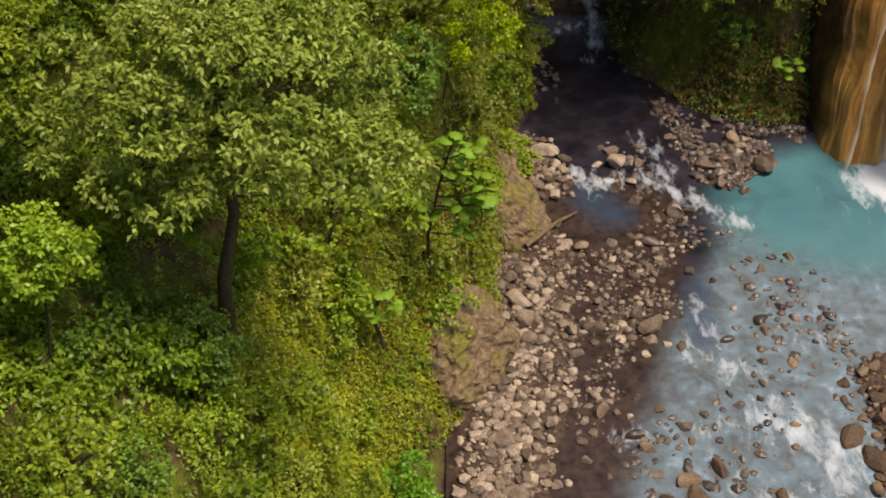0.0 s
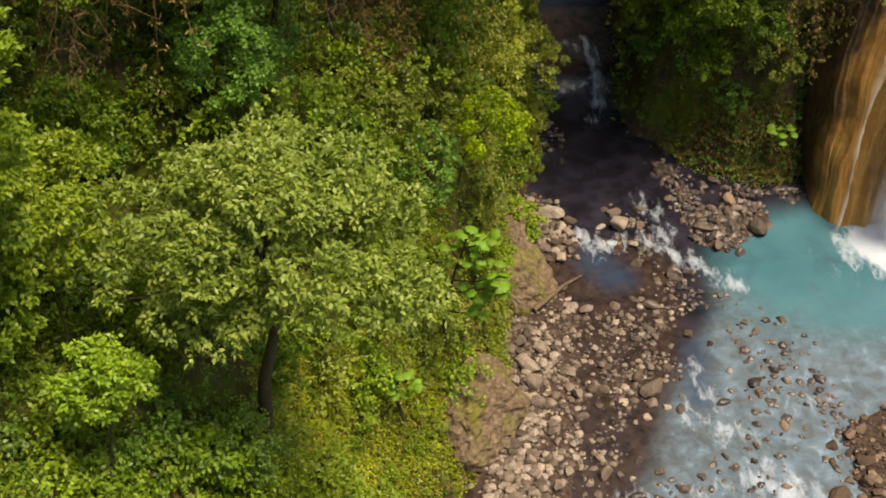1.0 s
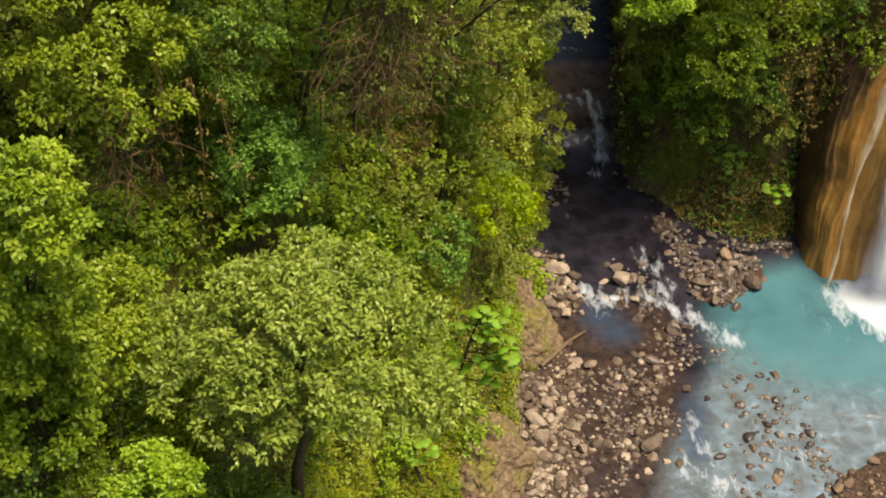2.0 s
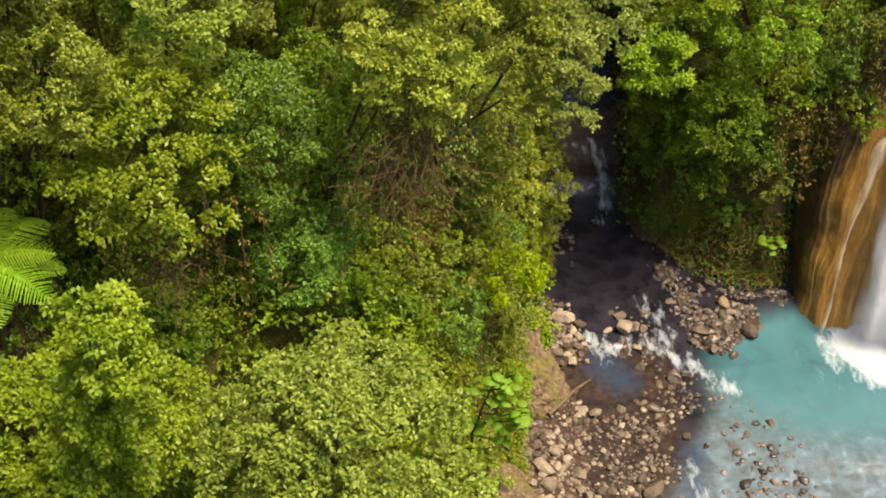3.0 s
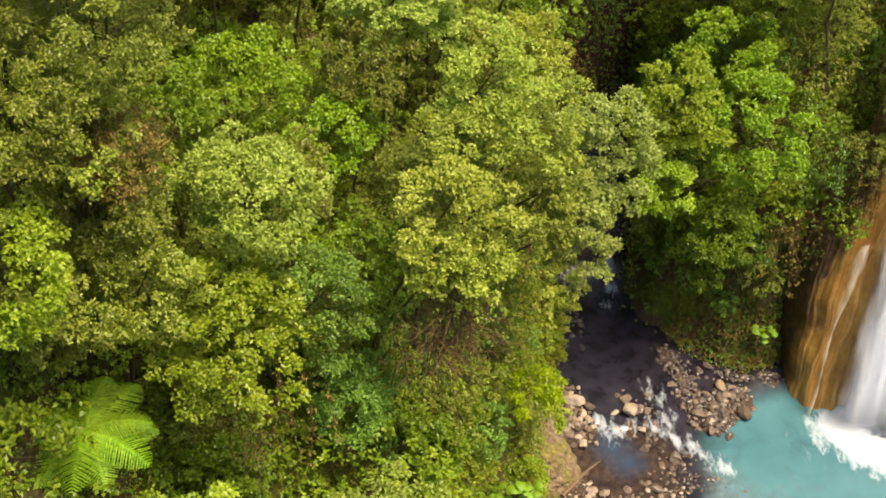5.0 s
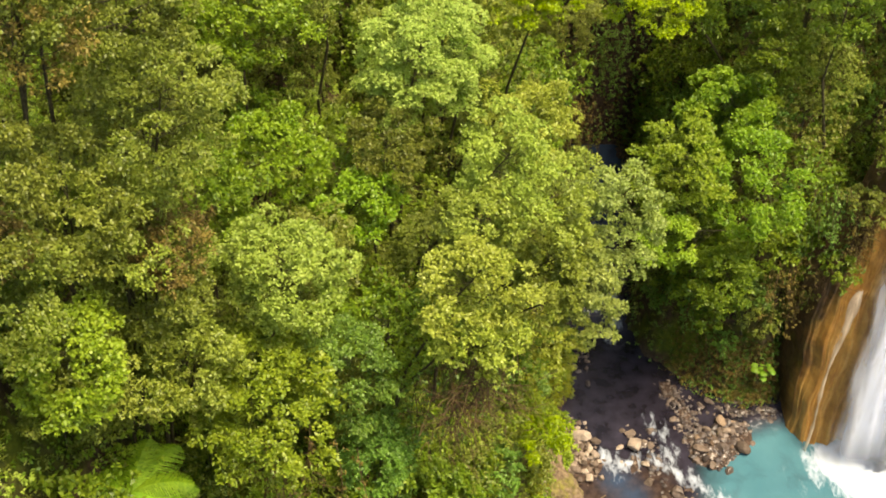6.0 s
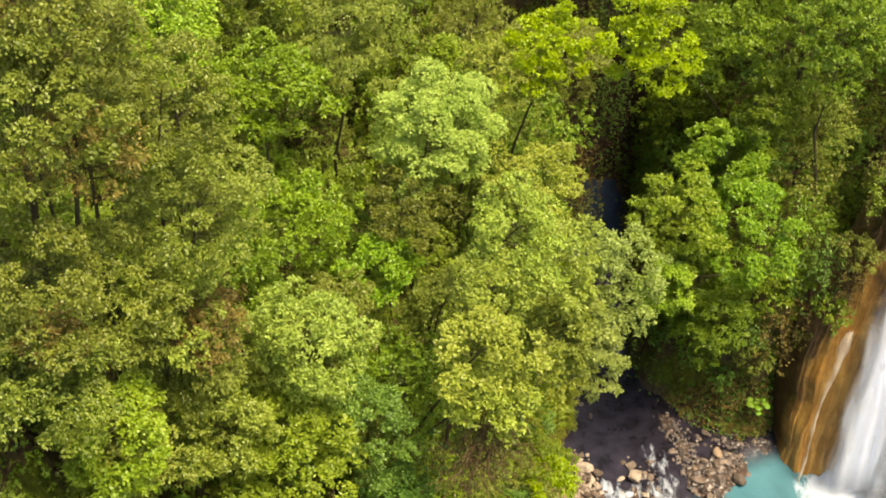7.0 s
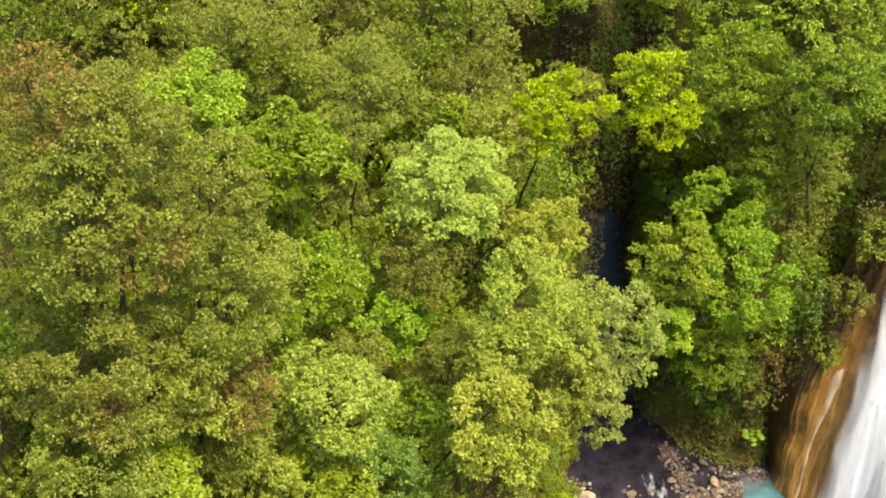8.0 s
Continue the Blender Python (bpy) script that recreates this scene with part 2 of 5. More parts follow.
def land(x, y):
    """Height of the ground."""
    x, y = np.asarray(x, float), np.asarray(y, float)
    wob = 0.5 * fractal(x * 0.4, y * 0.4)
    zr = river_z(y)
    dl = bank_left(y) - x + wob
    dr = right_gap(x, y) + wob + 1.3 * fractal(x * 0.55 + 20, y * 0.55)
    front = np.interp(dl, [0, 0.8, 3, 4.2, 5.2, 6, 7, 8.5, 11, 15, 17, 19, 22, 26, 40, 100, 600], [0, 0.5, 3.2, 5.6, 7.6, 10.8, 12.0, 13.4, 15.6, 18.6, 23.5, 30, 36, 40, 48, 62, 160])
    block = np.interp(dl, [0, 0.5, 1.5, 4, 8, 14, 30, 60, 100, 600], [0, 3, 8.5, 14, 18, 22, 30, 42, 55, 160])
    foot = np.interp(x, [-14, -9, -5, -2.5, 0.5], [28.5, 29.5, 31.5, 35.0, 36.8])
    s = smooth(0.0, 4.6, y - foot)
    left = front * (1 - s) + block * s
    right = np.interp(dr, [0, 1.0, 1.8, 2.9, 4.7, 8, 14, 40, 100, 600], [0, 1.0, 4.5, 10, 14, 18.5, 24, 40, 60, 160])
    end = 16 * smooth(75.5, 78, y) * smooth(-6, 3, -np.minimum(dl, dr) + 3) + 8 * smooth(84, 110, y)
    rise = np.maximum(np.maximum(left, right), 0) + end
    bumps = 1.5 * fractal(x * 0.22 + 3, y * 0.22) * np.clip(rise / 3, 0, 1) + 0.9 * fractal(x * 0.7, y * 0.7 + 9) * np.clip(rise / 2, 0, 1)
    pool = 0.6 * smooth(1.0, -1.0, (np.hypot((x - 20) / 6.6, (y - 46) / 4.6) - 1) * 4)
    rise = rise + 1.9 * np.exp(-((x + 7.2) ** 2 + (y - 26.6) ** 2) / 5.0)
    return zr - 0.28 - pool + rise + bumps + 0.10 * fractal(x * 1.6, y * 1.6) + bar(x, y)


def axis_steps(lo, hi, step, far):
    mid = np.arange(lo, hi + 1e-6, step)
    out = step * 1.35 ** np.arange(1, 40)
    out = np.cumsum(out)
    out = out[out < far]
    return np.concatenate([(lo - out)[::-1], mid, hi + out])


def grid_faces(nx, ny):
    return [(j * nx + i, j * nx + i + 1, (j + 1) * nx + i + 1, (j + 1) * nx + i) for j in range(ny - 1) for i in range(nx - 1)]


def set_attribute(ob, name, values):
    a = ob.data.attributes.new(name, "FLOAT", "POINT")
    a.data.foreach_set("value", np.asarray(values, dtype=np.float32))


gx, gy = axis_steps(-34, 34, 0.4, 1500), axis_steps(12, 92, 0.4, 1500)
GX, GY = np.meshgrid(gx, gy)
GZ = land(GX, GY)
ground = link_mesh("ground", np.stack([GX.ravel(), GY.ravel(), GZ.ravel()], 1), grid_faces(len(gx), len(gy)), GROUND, smooth=True)
# stream bed; past y 64 the dark gravel also paints shade on the head wall
set_attribute(ground, "bed_and_shade", (smooth(0.6, -0.2, bank_left(GY) - GX) * smooth(0.6, -0.2, right_gap(GX, GY)) + smooth(64, 66, GY) * smooth(82, 79, GY) * smooth(4.0, 2.0, np.maximum(bank_left(GY) - GX, right_gap(GX, GY)))).clip(0, 1).ravel())
tagged(ground, "damp brown soil and mossy rock of a steep forested gorge", "ground", kind="structure")

# ---- water ----
wx, wy = np.arange(0.0, 30, 0.22), np.arange(22, 82, 0.22)
WX, WY = np.meshgrid(wx, wy)


def water_z(x, y):
    z = river_z(y) + 0.02
    m = smooth(1.2, -0.6, (np.hypot((x - 20) / 8.0, (y - 45.5) / 5.4) - 1) * 4)
    return z * (1 - m) + 0.32 * m


def near_line(x, y, pts, width):
    """1 on a line of points, falling to 0 at the width."""
    return np.clip(1 - line_gap(x, y, pts) / width, 0, 1)


foam = np.maximum.reduce([
    1.2 * near_line(WX, WY, [(6.0, 47.9), (6.9, 47.4), (7.9, 47.7)], 1.1),
    0.6 * near_line(WX, WY, [(6.5, 47.2), (6.9, 46.2)], 0.8),
    0.9 * near_line(WX, WY, [(9.3, 51.0), (9.9, 49.4), (10.3, 47.6)], 0.85),
    1.05 * near_line(WX, WY, [(9.0, 47.9), (10.4, 47.0), (12.0, 45.8), (13.0, 44.6)], 0.95),
    1.3 * near_line(WX, WY, [(7.3, 63.6), (7.8, 61.6), (7.75, 60.6), (7.7, 59.0)], 0.55),
    0.75 * near_line(WX, WY, [(7.7, 59.2), (7.6, 57.6)], 0.9),
    0.85 * near_line(WX, WY, [(5.9, 63.4), (7.0, 63.0)], 0.45),
    0.9 * near_line(WX, WY, [(4.5, 61.7), (5.2, 61.3)], 0.45),
    0.9 * near_line(WX, WY, [(5.5, 59.7), (6.4, 60.1), (7.4, 60.4)], 0.35),
    0.8 * near_line(WX, WY, [(4.7, 60.0), (5.1, 59.0)], 0.4),
    0.55 * near_line(WX, WY, [(4.9, 69.5), (7.5, 69.0)], 0.35),
    0.5 * near_line(WX, WY, [(5.2, 67.6), (7.0, 67.2)], 0.35),
    2.6 * near_line(WX, WY, [(20.8, 47.8), (22.2, 46.2), (27, 45.6)], 2.9),
    0.14 * near_line(WX, WY, [(17.6, 46.6), (19.5, 44.4), (24, 43.2)], 1.3),
    0.8 * near_line(WX, WY, [(9.9, 36.9), (11.0, 35.9), (12.0, 35.6)], 1.2),
    0.7 * near_line(WX, WY, [(10.4, 39.6), (10.6, 37.6)], 0.9),
    1.1 * near_line(WX, WY, [(12.3, 33.4), (13.6, 32.6), (14.8, 31.8), (14.4, 30.2)], 1.7),
    1.0 * near_line(WX, WY, [(6.7, 32.2), (7.4, 32.6)], 0.8),
    0.6 * near_line(WX, WY, [(9.4, 32.7), (11.4, 32.3)], 1.2),
    0.4 * near_line(WX, WY, [(13.6, 37.6), (15.4, 38.0)], 1.6),
    0.6 * near_line(WX, WY, [(11.0, 30.0), (13.0, 29.0)], 1.3),
])
milk = smooth(1.2, -0.8, np.interp(WY, [22, 30, 35, 38, 40.5, 43], [11.0, 11.2, 12.2, 13.2, 14.8, 17.5]) - WX - np.interp(WY, [22, 30, 35, 40, 43], [4.6, 4.3, 3.6, 3.6, 5.2])) * smooth(46.0, 43.6, WY)
teal = smooth(1.3, -0.8, (np.hypot((WX - 20) / 7.2, (WY - 46) / 4.6) - 1) * np.where(WY < 43.5, 2.6, 5))
WZ = water_z(WX, WY) + np.clip(foam, 0, 1) * 0.16 * fractal(WX * 1.3, WY * 1.0)
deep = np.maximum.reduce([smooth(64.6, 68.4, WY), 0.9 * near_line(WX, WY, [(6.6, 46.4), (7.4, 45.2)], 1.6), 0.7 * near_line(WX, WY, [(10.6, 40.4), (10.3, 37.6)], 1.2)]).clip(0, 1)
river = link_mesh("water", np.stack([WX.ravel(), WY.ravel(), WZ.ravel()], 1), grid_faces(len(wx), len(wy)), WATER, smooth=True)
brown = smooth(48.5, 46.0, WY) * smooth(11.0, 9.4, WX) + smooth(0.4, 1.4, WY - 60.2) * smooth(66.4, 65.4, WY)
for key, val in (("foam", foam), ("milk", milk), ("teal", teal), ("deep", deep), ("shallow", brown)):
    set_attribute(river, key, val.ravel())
tagged(river, "turquoise mineral pool meeting a dark stony stream with white rapids", "river", kind="structure")

# ---- stones, boulders, falls ----
def rock_data(name, seed, detail, rough, flat, material, blocky=0.0):
    """Mesh data of one worn stone about a metre across."""
    rng = np.random.default_rng(seed)
    bm = bmesh.new()
    bmesh.ops.create_icosphere(bm, subdivisions=detail, radius=0.5)
    off = Vector(rng.uniform(-50, 50, 3))
    cuts = [(Vector(rng.normal(0, 1, 3)).normalized(), rng.uniform(0.17, 0.33)) for _ in range(int(blocky * 11))]
    stretch = Vector((rng.uniform(0.8, 1.25), rng.uniform(0.7, 1.0), flat * rng.uniform(0.8, 1.15)))
    for v in bm.verts:
        p = v.co.copy()
        for nrm, d in cuts:
            over = p.dot(nrm) - d
            if over > 0:
                p -= nrm * over * 0.9
        p *= 1 + rough * noise.noise(p * 2.2 + off) + 0.4 * rough * noise.noise(p * 5.5 + off)
        v.co = Vector((p.x * stretch.x, p.y * stretch.y, p.z * stretch.z))
    me = bpy.data.meshes.new(name)
    bm.to_mesh(me)
    bm.free()
    me.shade_smooth() if blocky < 0.3 else None
    me.materials.append(material)
    return me


def bank_rock_material():
    n = Nodes("bank_rock")
    fine = n.noise(5.0, 8.0)
    c = n.ramp(fine, (0.3, (0.075, 0.05, 0.03)), (0.55, (0.17, 0.12, 0.075)), (0.8, (0.32, 0.24, 0.16)))
    moss = n.ramp(n.noise(3.0, 6.0), (0.3, (0.07, 0.08, 0.010)), (0.7, (0.24, 0.225, 0.03)))
    c = n.mix(n.ramp(n.noise(0.9, 5.0), (0.50, (0, 0, 0)), (0.68, (0.75, 0.75, 0.75))), c, moss)
    n.bump(fine, 0.9, 0.12)
    return n.done(c, 0.85, 0.25)


def fall_rock_material():
    """Rock stained orange by minerals, streaked the way the water runs."""
    n = Nodes("stained_fall_rock")
    at = n.add("CombineXYZ")
    sep = n.add("SeparateXYZ")
    n.link(n.place(), sep.inputs[0])
    n.link(n.math("MULTIPLY", n.attr("along"), 26.0), at.inputs[0])
    n.link(n.math("MULTIPLY", sep.outputs[2], 0.22), at.inputs[1])
    streak = n.noise(1.0, 8.0, at.outputs[0], 0.68, 0.1)
    blot = n.noise(0.5, 6.0)
    c = n.ramp(streak, (0.28, (0.20, 0.082, 0.020)), (0.43, (0.36, 0.17, 0.040)), (0.58, (0.49, 0.265, 0.070)), (0.78, (0.60, 0.40, 0.16)))
    c = n.mix(n.ramp(blot, (0.50, (0, 0, 0)), (0.66, (0.55, 0.55, 0.55))), c, (0.12, 0.06, 0.024))
    rough = n.noise(2.4, 8.0)
    c = n.mix(0.40, c, n.ramp(rough, (0.35, (0.45, 0.42, 0.38)), (0.6, (1.0, 1.0, 1.0))), "MULTIPLY")
    # unstained soil-brown rock above the reach of the water; on the side away from it, brown with the column's shade
    # painted in
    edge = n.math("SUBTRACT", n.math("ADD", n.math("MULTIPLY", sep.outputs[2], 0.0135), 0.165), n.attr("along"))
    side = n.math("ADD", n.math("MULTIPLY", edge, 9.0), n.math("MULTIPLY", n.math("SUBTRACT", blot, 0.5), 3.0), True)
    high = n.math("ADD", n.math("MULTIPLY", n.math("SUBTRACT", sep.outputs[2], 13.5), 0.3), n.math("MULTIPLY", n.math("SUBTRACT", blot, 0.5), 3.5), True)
    earth_and_shade = n.mix(n.ramp(n.noise(0.9, 5.0), (0.55, (0, 0, 0)), (0.7, (0.55, 0.55, 0.55))), n.ramp(rough, (0.35, (0.022, 0.013, 0.008)), (0.65, (0.080, 0.045, 0.024))), (0.11, 0.10, 0.012))
    c = n.mix(n.math("MULTIPLY", n.math("MAXIMUM", side, high), 0.92), c, earth_and_shade)
    n.bump(n.math("ADD", streak, n.math("MULTIPLY", n.noise(3.0, 8.0), 0.7)), 0.8, 0.14)
    return n.done(c, 0.5, 0.35)


def falling_water_material(name, colour, thick, cut):
    n = Nodes(name)
    m = n.add("Mapping")
    m.inputs["Scale"].default_value = (2.0, 2.0, 0.16)
    n.link(n.place(), m.inputs["Vector"])
    v = n.noise(1.2, 3.0, m.outputs[0], 0.5, 0.2)
    n.done(colour, 0.9, 0.05)
    tp = n.add("BsdfTransparent")
    mx = n.add("MixShader")
    n.link(n.math("MULTIPLY", n.math("MULTIPLY", n.math("MULTIPLY", n.math("SUBTRACT", v, cut), 2.4, True), thick), n.attr("body")), mx.inputs[0])
    n.link(tp.outputs[0], mx.inputs[1])
    inner = n.add("BsdfTranslucent", Color=(*colour, 1))
    both = n.add("MixShader")
    both.inputs[0].default_value = 0.5
    n.link(n.bsdf.outputs[0], both.inputs[1])
    n.link(inner.outputs[0], both.inputs[2])
    n.link(both.outputs[0], mx.inputs[2])
    n.link(mx.outputs[0], n.out.inputs["Surface"])
    return n.mat


RUST = stone_material("rusty_stone", (0.055, 0.036, 0.027), (0.135, 0.090, 0.062), (0.34, 0.245, 0.17))
BANKROCK = bank_rock_material()
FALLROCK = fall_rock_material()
FALLING = falling_water_material("falling_water", (0.82, 0.87, 0.99), 0.9, -0.02)
MIST = falling_water_material("fall_mist", (0.84, 0.89, 0.98), 0.28, 0.1)
TRICKLE = falling_water_material("thin_water", (0.80, 0.71, 0.58), 0.95, 0.1)

STONES = {
    "dry": [rock_data("stone", 20 + k, 2, 0.25, 0.72, STONE, 0.95 if k % 2 else 0.45) for k in range(10)],
    "wet": [rock_data("stone", 40 + k, 2, 0.25, 0.62, WETSTONE, 0.65) for k in range(6)],
    "rust": [rock_data("stone", 60 + k, 2, 0.25, 0.66, RUST, 0.7) for k in range(5)],
}
STONE_LABEL = {
    "dry": "dry tan and grey stone on the gravel bank",
    "wet": "dark wet stone standing in the shallow stream",
    "rust": "rusty brown stone at the edge of the pool",
}
BANK = [(2.16, 34.81, 0.97), (1.90, 33.21, 0.80), (2.79, 33.94, 0.88), (3.35, 37.17, 0.85), (3.19, 38.13, 1.01), (3.09, 39.35, 1.11), (2.89, 31.18, 0.85), (3.42, 30.49, 0.84), (2.22, 31.89, 1.07), (3.07, 31.98, 0.57), (3.99, 32.68, 0.72), (1.88, 29.88, 0.70), (3.98, 30.06, 0.59), (4.47, 30.15, 0.49), (3.85, 30.75, 0.49), (5.13, 31.20, 0.64), (2.65, 36.12, 0.76), (4.02, 36.23, 0.46), (3.38, 32.59, 0.58), (5.13, 32.09, 0.58), (5.03, 37.71, 0.86), (5.72, 38.04, 0.75), (6.34, 38.05, 0.63), (5.20, 36.49, 0.54), (6.34, 39.49, 0.56), (4.87, 38.81, 0.63), (4.13, 39.59, 0.48), (3.60, 40.27, 0.80), (3.08, 41.21, 0.65), (5.97, 33.58, 1.03), (5.20, 33.01, 0.58), (4.37, 33.47, 0.59)]
BAR = [(8.32, 38.17, 1.18), (8.27, 37.31, 0.78), (8.31, 39.39, 0.56), (7.84, 38.72, 0.63), (9.49, 37.04, 0.70), (8.02, 36.51, 0.54), (7.51, 37.09, 0.37), (7.45, 36.30, 0.34), (7.36, 37.84, 0.31), (8.88, 37.10, 0.47), (8.02, 41.08, 0.46), (8.91, 41.13, 0.49), (9.12, 40.20, 0.33), (8.32, 40.19, 0.41), (9.50, 40.66, 0.41), (9.68, 38.66, 0.29), (9.61, 37.75, 0.35), (10.41, 41.38, 0.75), (5.40, 40.75, 0.32), (6.03, 40.52, 0.49), (5.76, 42.31, 0.50), (4.77, 42.31, 0.41), (4.90, 33.86, 0.44), (6.54, 33.49, 0.44), (6.96, 33.30, 0.44), (5.92, 30.42, 0.35), (4.93, 40.28, 0.45), (6.43, 35.44, 0.30), (5.82, 35.23, 0.33)]
STREAM = [(11.94, 39.24, 0.57), (11.36, 37.32, 0.66), (11.81, 38.03, 0.40), (12.54, 36.24, 0.55), (13.84, 39.26, 0.74), (13.88, 38.26, 0.57), (14.33, 38.59, 0.65), (12.93, 38.63, 0.81), (13.09, 42.17, 0.68), (14.03, 42.18, 0.54), (13.46, 41.53, 0.54), (15.60, 41.23, 0.54), (15.78, 38.78, 0.74), (16.05, 37.24, 0.57), (11.31, 40.80, 0.50), (12.55, 40.97, 0.42), (11.23, 33.85, 0.68), (9.88, 33.40, 0.63), (10.40, 34.00, 0.38), (11.71, 32.73, 0.37), (8.93, 32.80, 0.89), (8.60, 32.30, 0.44), (8.18, 33.73, 0.60), (8.88, 30.91, 0.79), (10.86, 30.58, 0.65), (7.08, 32.33, 0.80), (6.89, 31.21, 0.57), (10.73, 29.98, 0.57), (7.64, 30.52, 0.50), (12.32, 35.02, 0.46), (7.32, 34.26, 0.52), (9.77, 29.97, 0.43)]
RUSTY = [(14.79, 42.25, 0.94), (12.94, 37.88, 0.67), (13.22, 32.97, 0.60), (9.98, 30.88, 1.23), (8.70, 30.18, 1.14), (7.43, 31.74, 0.94), (9.18, 32.12, 0.66), (12.12, 34.25, 0.53), (13.67, 36.09, 0.63), (7.86, 29.50, 0.63), (8.94, 29.48, 1.13), (12.16, 29.61, 0.72), (15.54, 35.10, 0.71), (16.19, 34.71, 0.63), (15.31, 32.25, 1.36), (15.68, 31.18, 1.42), (16.54, 34.03, 0.93), (16.29, 35.41, 0.63), (15.63, 29.89, 0.74), (16.84, 35.81, 0.72), (16.44, 33.09, 0.92), (15.84, 33.27, 0.77), (15.40, 34.18, 0.50)]
HEAD = [(3.52, 49.92, 0.92), (4.58, 49.42, 1.18), (5.47, 49.28, 0.91), (3.40, 47.12, 0.74), (4.23, 46.16, 0.66), (4.93, 46.23, 0.79), (5.48, 47.98, 0.80), (4.05, 47.83, 0.80), (3.63, 48.39, 1.08), (5.07, 48.49, 0.63), (2.59, 49.41, 1.09), (2.80, 50.45, 0.74), (5.64, 46.45, 0.70), (4.10, 46.99, 0.79), (4.65, 47.41, 0.62), (3.01, 48.53, 0.90), (7.95, 48.72, 1.45), (7.05, 48.71, 0.51), (7.35, 50.10, 0.52), (7.78, 49.74, 0.92), (8.62, 47.50, 0.72), (8.51, 46.12, 0.74), (14.05, 49.85, 0.94), (14.91, 48.77, 1.21), (13.49, 49.73, 0.84), (12.74, 47.33, 0.90), (12.73, 50.08, 0.66), (8.21, 43.65, 0.51), (7.25, 43.24, 0.67), (5.89, 42.93, 0.67)]
POOLS = [(9.03, 50.04, 0.78), (8.84, 47.01, 0.68), (10.37, 45.32, 1.14), (10.58, 44.35, 0.69), (13.68, 47.05, 0.90), (13.56, 48.46, 1.10), (14.72, 49.93, 0.75), (12.13, 48.45, 0.92), (5.44, 53.86, 0.68), (5.25, 56.18, 0.50), (10.22, 53.48, 0.54), (4.88, 54.92, 0.59), (8.91, 43.07, 0.84), (10.02, 44.61, 0.43), (11.31, 44.10, 0.48), (12.20, 43.85, 0.43), (10.83, 43.09, 0.51), (9.66, 43.08, 0.42), (4.4, 57.8, 0.6), (4.7, 58.6, 0.5), (4.5, 56.9, 0.45), (5.0, 57.3, 0.4)]
rng = np.random.default_rng(9)
taken = []


def put_stone(kind, x, y, size, sink=0.12):
    z = max(float(land(x, y)), float(water_z(x, y)) - 0.18 * size)
    ob = new("stone", STONES[kind][int(rng.integers(len(STONES[kind])))])
    ob.matrix_world = pose(x, y, z + size * (0.30 - sink), float(rng.uniform(-14, 14)), float(rng.uniform(-14, 14)), float(rng.uniform(0, 360)))
    ob.scale = (size, size, size * float(rng.uniform(0.85, 1.15)))
    tagged(ob, STONE_LABEL[kind], "stone", "stones along the stream")
    taken.append((x, y, size * 0.42))
    return ob


for kind, rows in (("dry", BANK + BAR + HEAD), ("wet", STREAM + POOLS), ("rust", RUSTY)):
    for x, y, size in rows:
        put_stone(kind, x, y, size)


def free(x, y, r, tight=0.8):
    for a, b, c in taken:
        if (a - x) ** 2 + (b - y) ** 2 < (tight * (r + c)) ** 2:
            return False
    return True


# further stones on the bars, then small gravel
ZONES = [
    (BARS[0][0], 2.2, 36, 0.46, "dry"), (BARS[2][0], 1.9, 12, 0.34, "dry"),
    (BARS[4][0], 1.9, 18, 0.5, "dry"), (BARS[5][0], 1.1, 6, 0.36, "dry"), (BARS[6][0], 1.8, 12, 0.5, "rust"), (BARS[7][0], 1.4, 8, 0.34, "wet"), (BARS[8][0], 3.2, 22, 0.55, "rust"),
    ([(12.5, 41.5), (13.5, 38.5), (12.0, 34.0), (10.5, 30.5)], 2.3, 8, 0.30, "wet"),
    (BARS[12][0], 0.8, 8, 0.4, "wet"),
]


def scatter_on(pts, half, size, count, low, high, tries=40):
    """Random places within half of a line, that touch no stone."""
    out = []
    lens = [math.hypot(b[0] - a[0], b[1] - a[1]) for a, b in zip(pts[:-1], pts[1:])]
    for _ in range(count):
        for _ in range(tries):
            k = int(rng.choice(len(lens), p=np.array(lens) / sum(lens)))
            t = rng.uniform()
            x = pts[k][0] + t * (pts[k + 1][0] - pts[k][0]) + rng.uniform(-half, half)
            y = pts[k][1] + t * (pts[k + 1][1] - pts[k][1]) + rng.uniform(-half, half) * 0.6
            s = size * float(np.clip(rng.lognormal(0, 0.38), low, high))
            if y > 28.2 and bank_left(y) - x < 0.6 and free(x, y, s * 0.42):
                out.append((x, y, s))
                taken.append((x, y, s * 0.42))
                break
    return out


for pts, half, count, size, kind in ZONES:
    for x, y, s in scatter_on(pts, half, size, count, 0.6, 2.0):
        taken.pop()
        put_stone(kind, x, y, s)


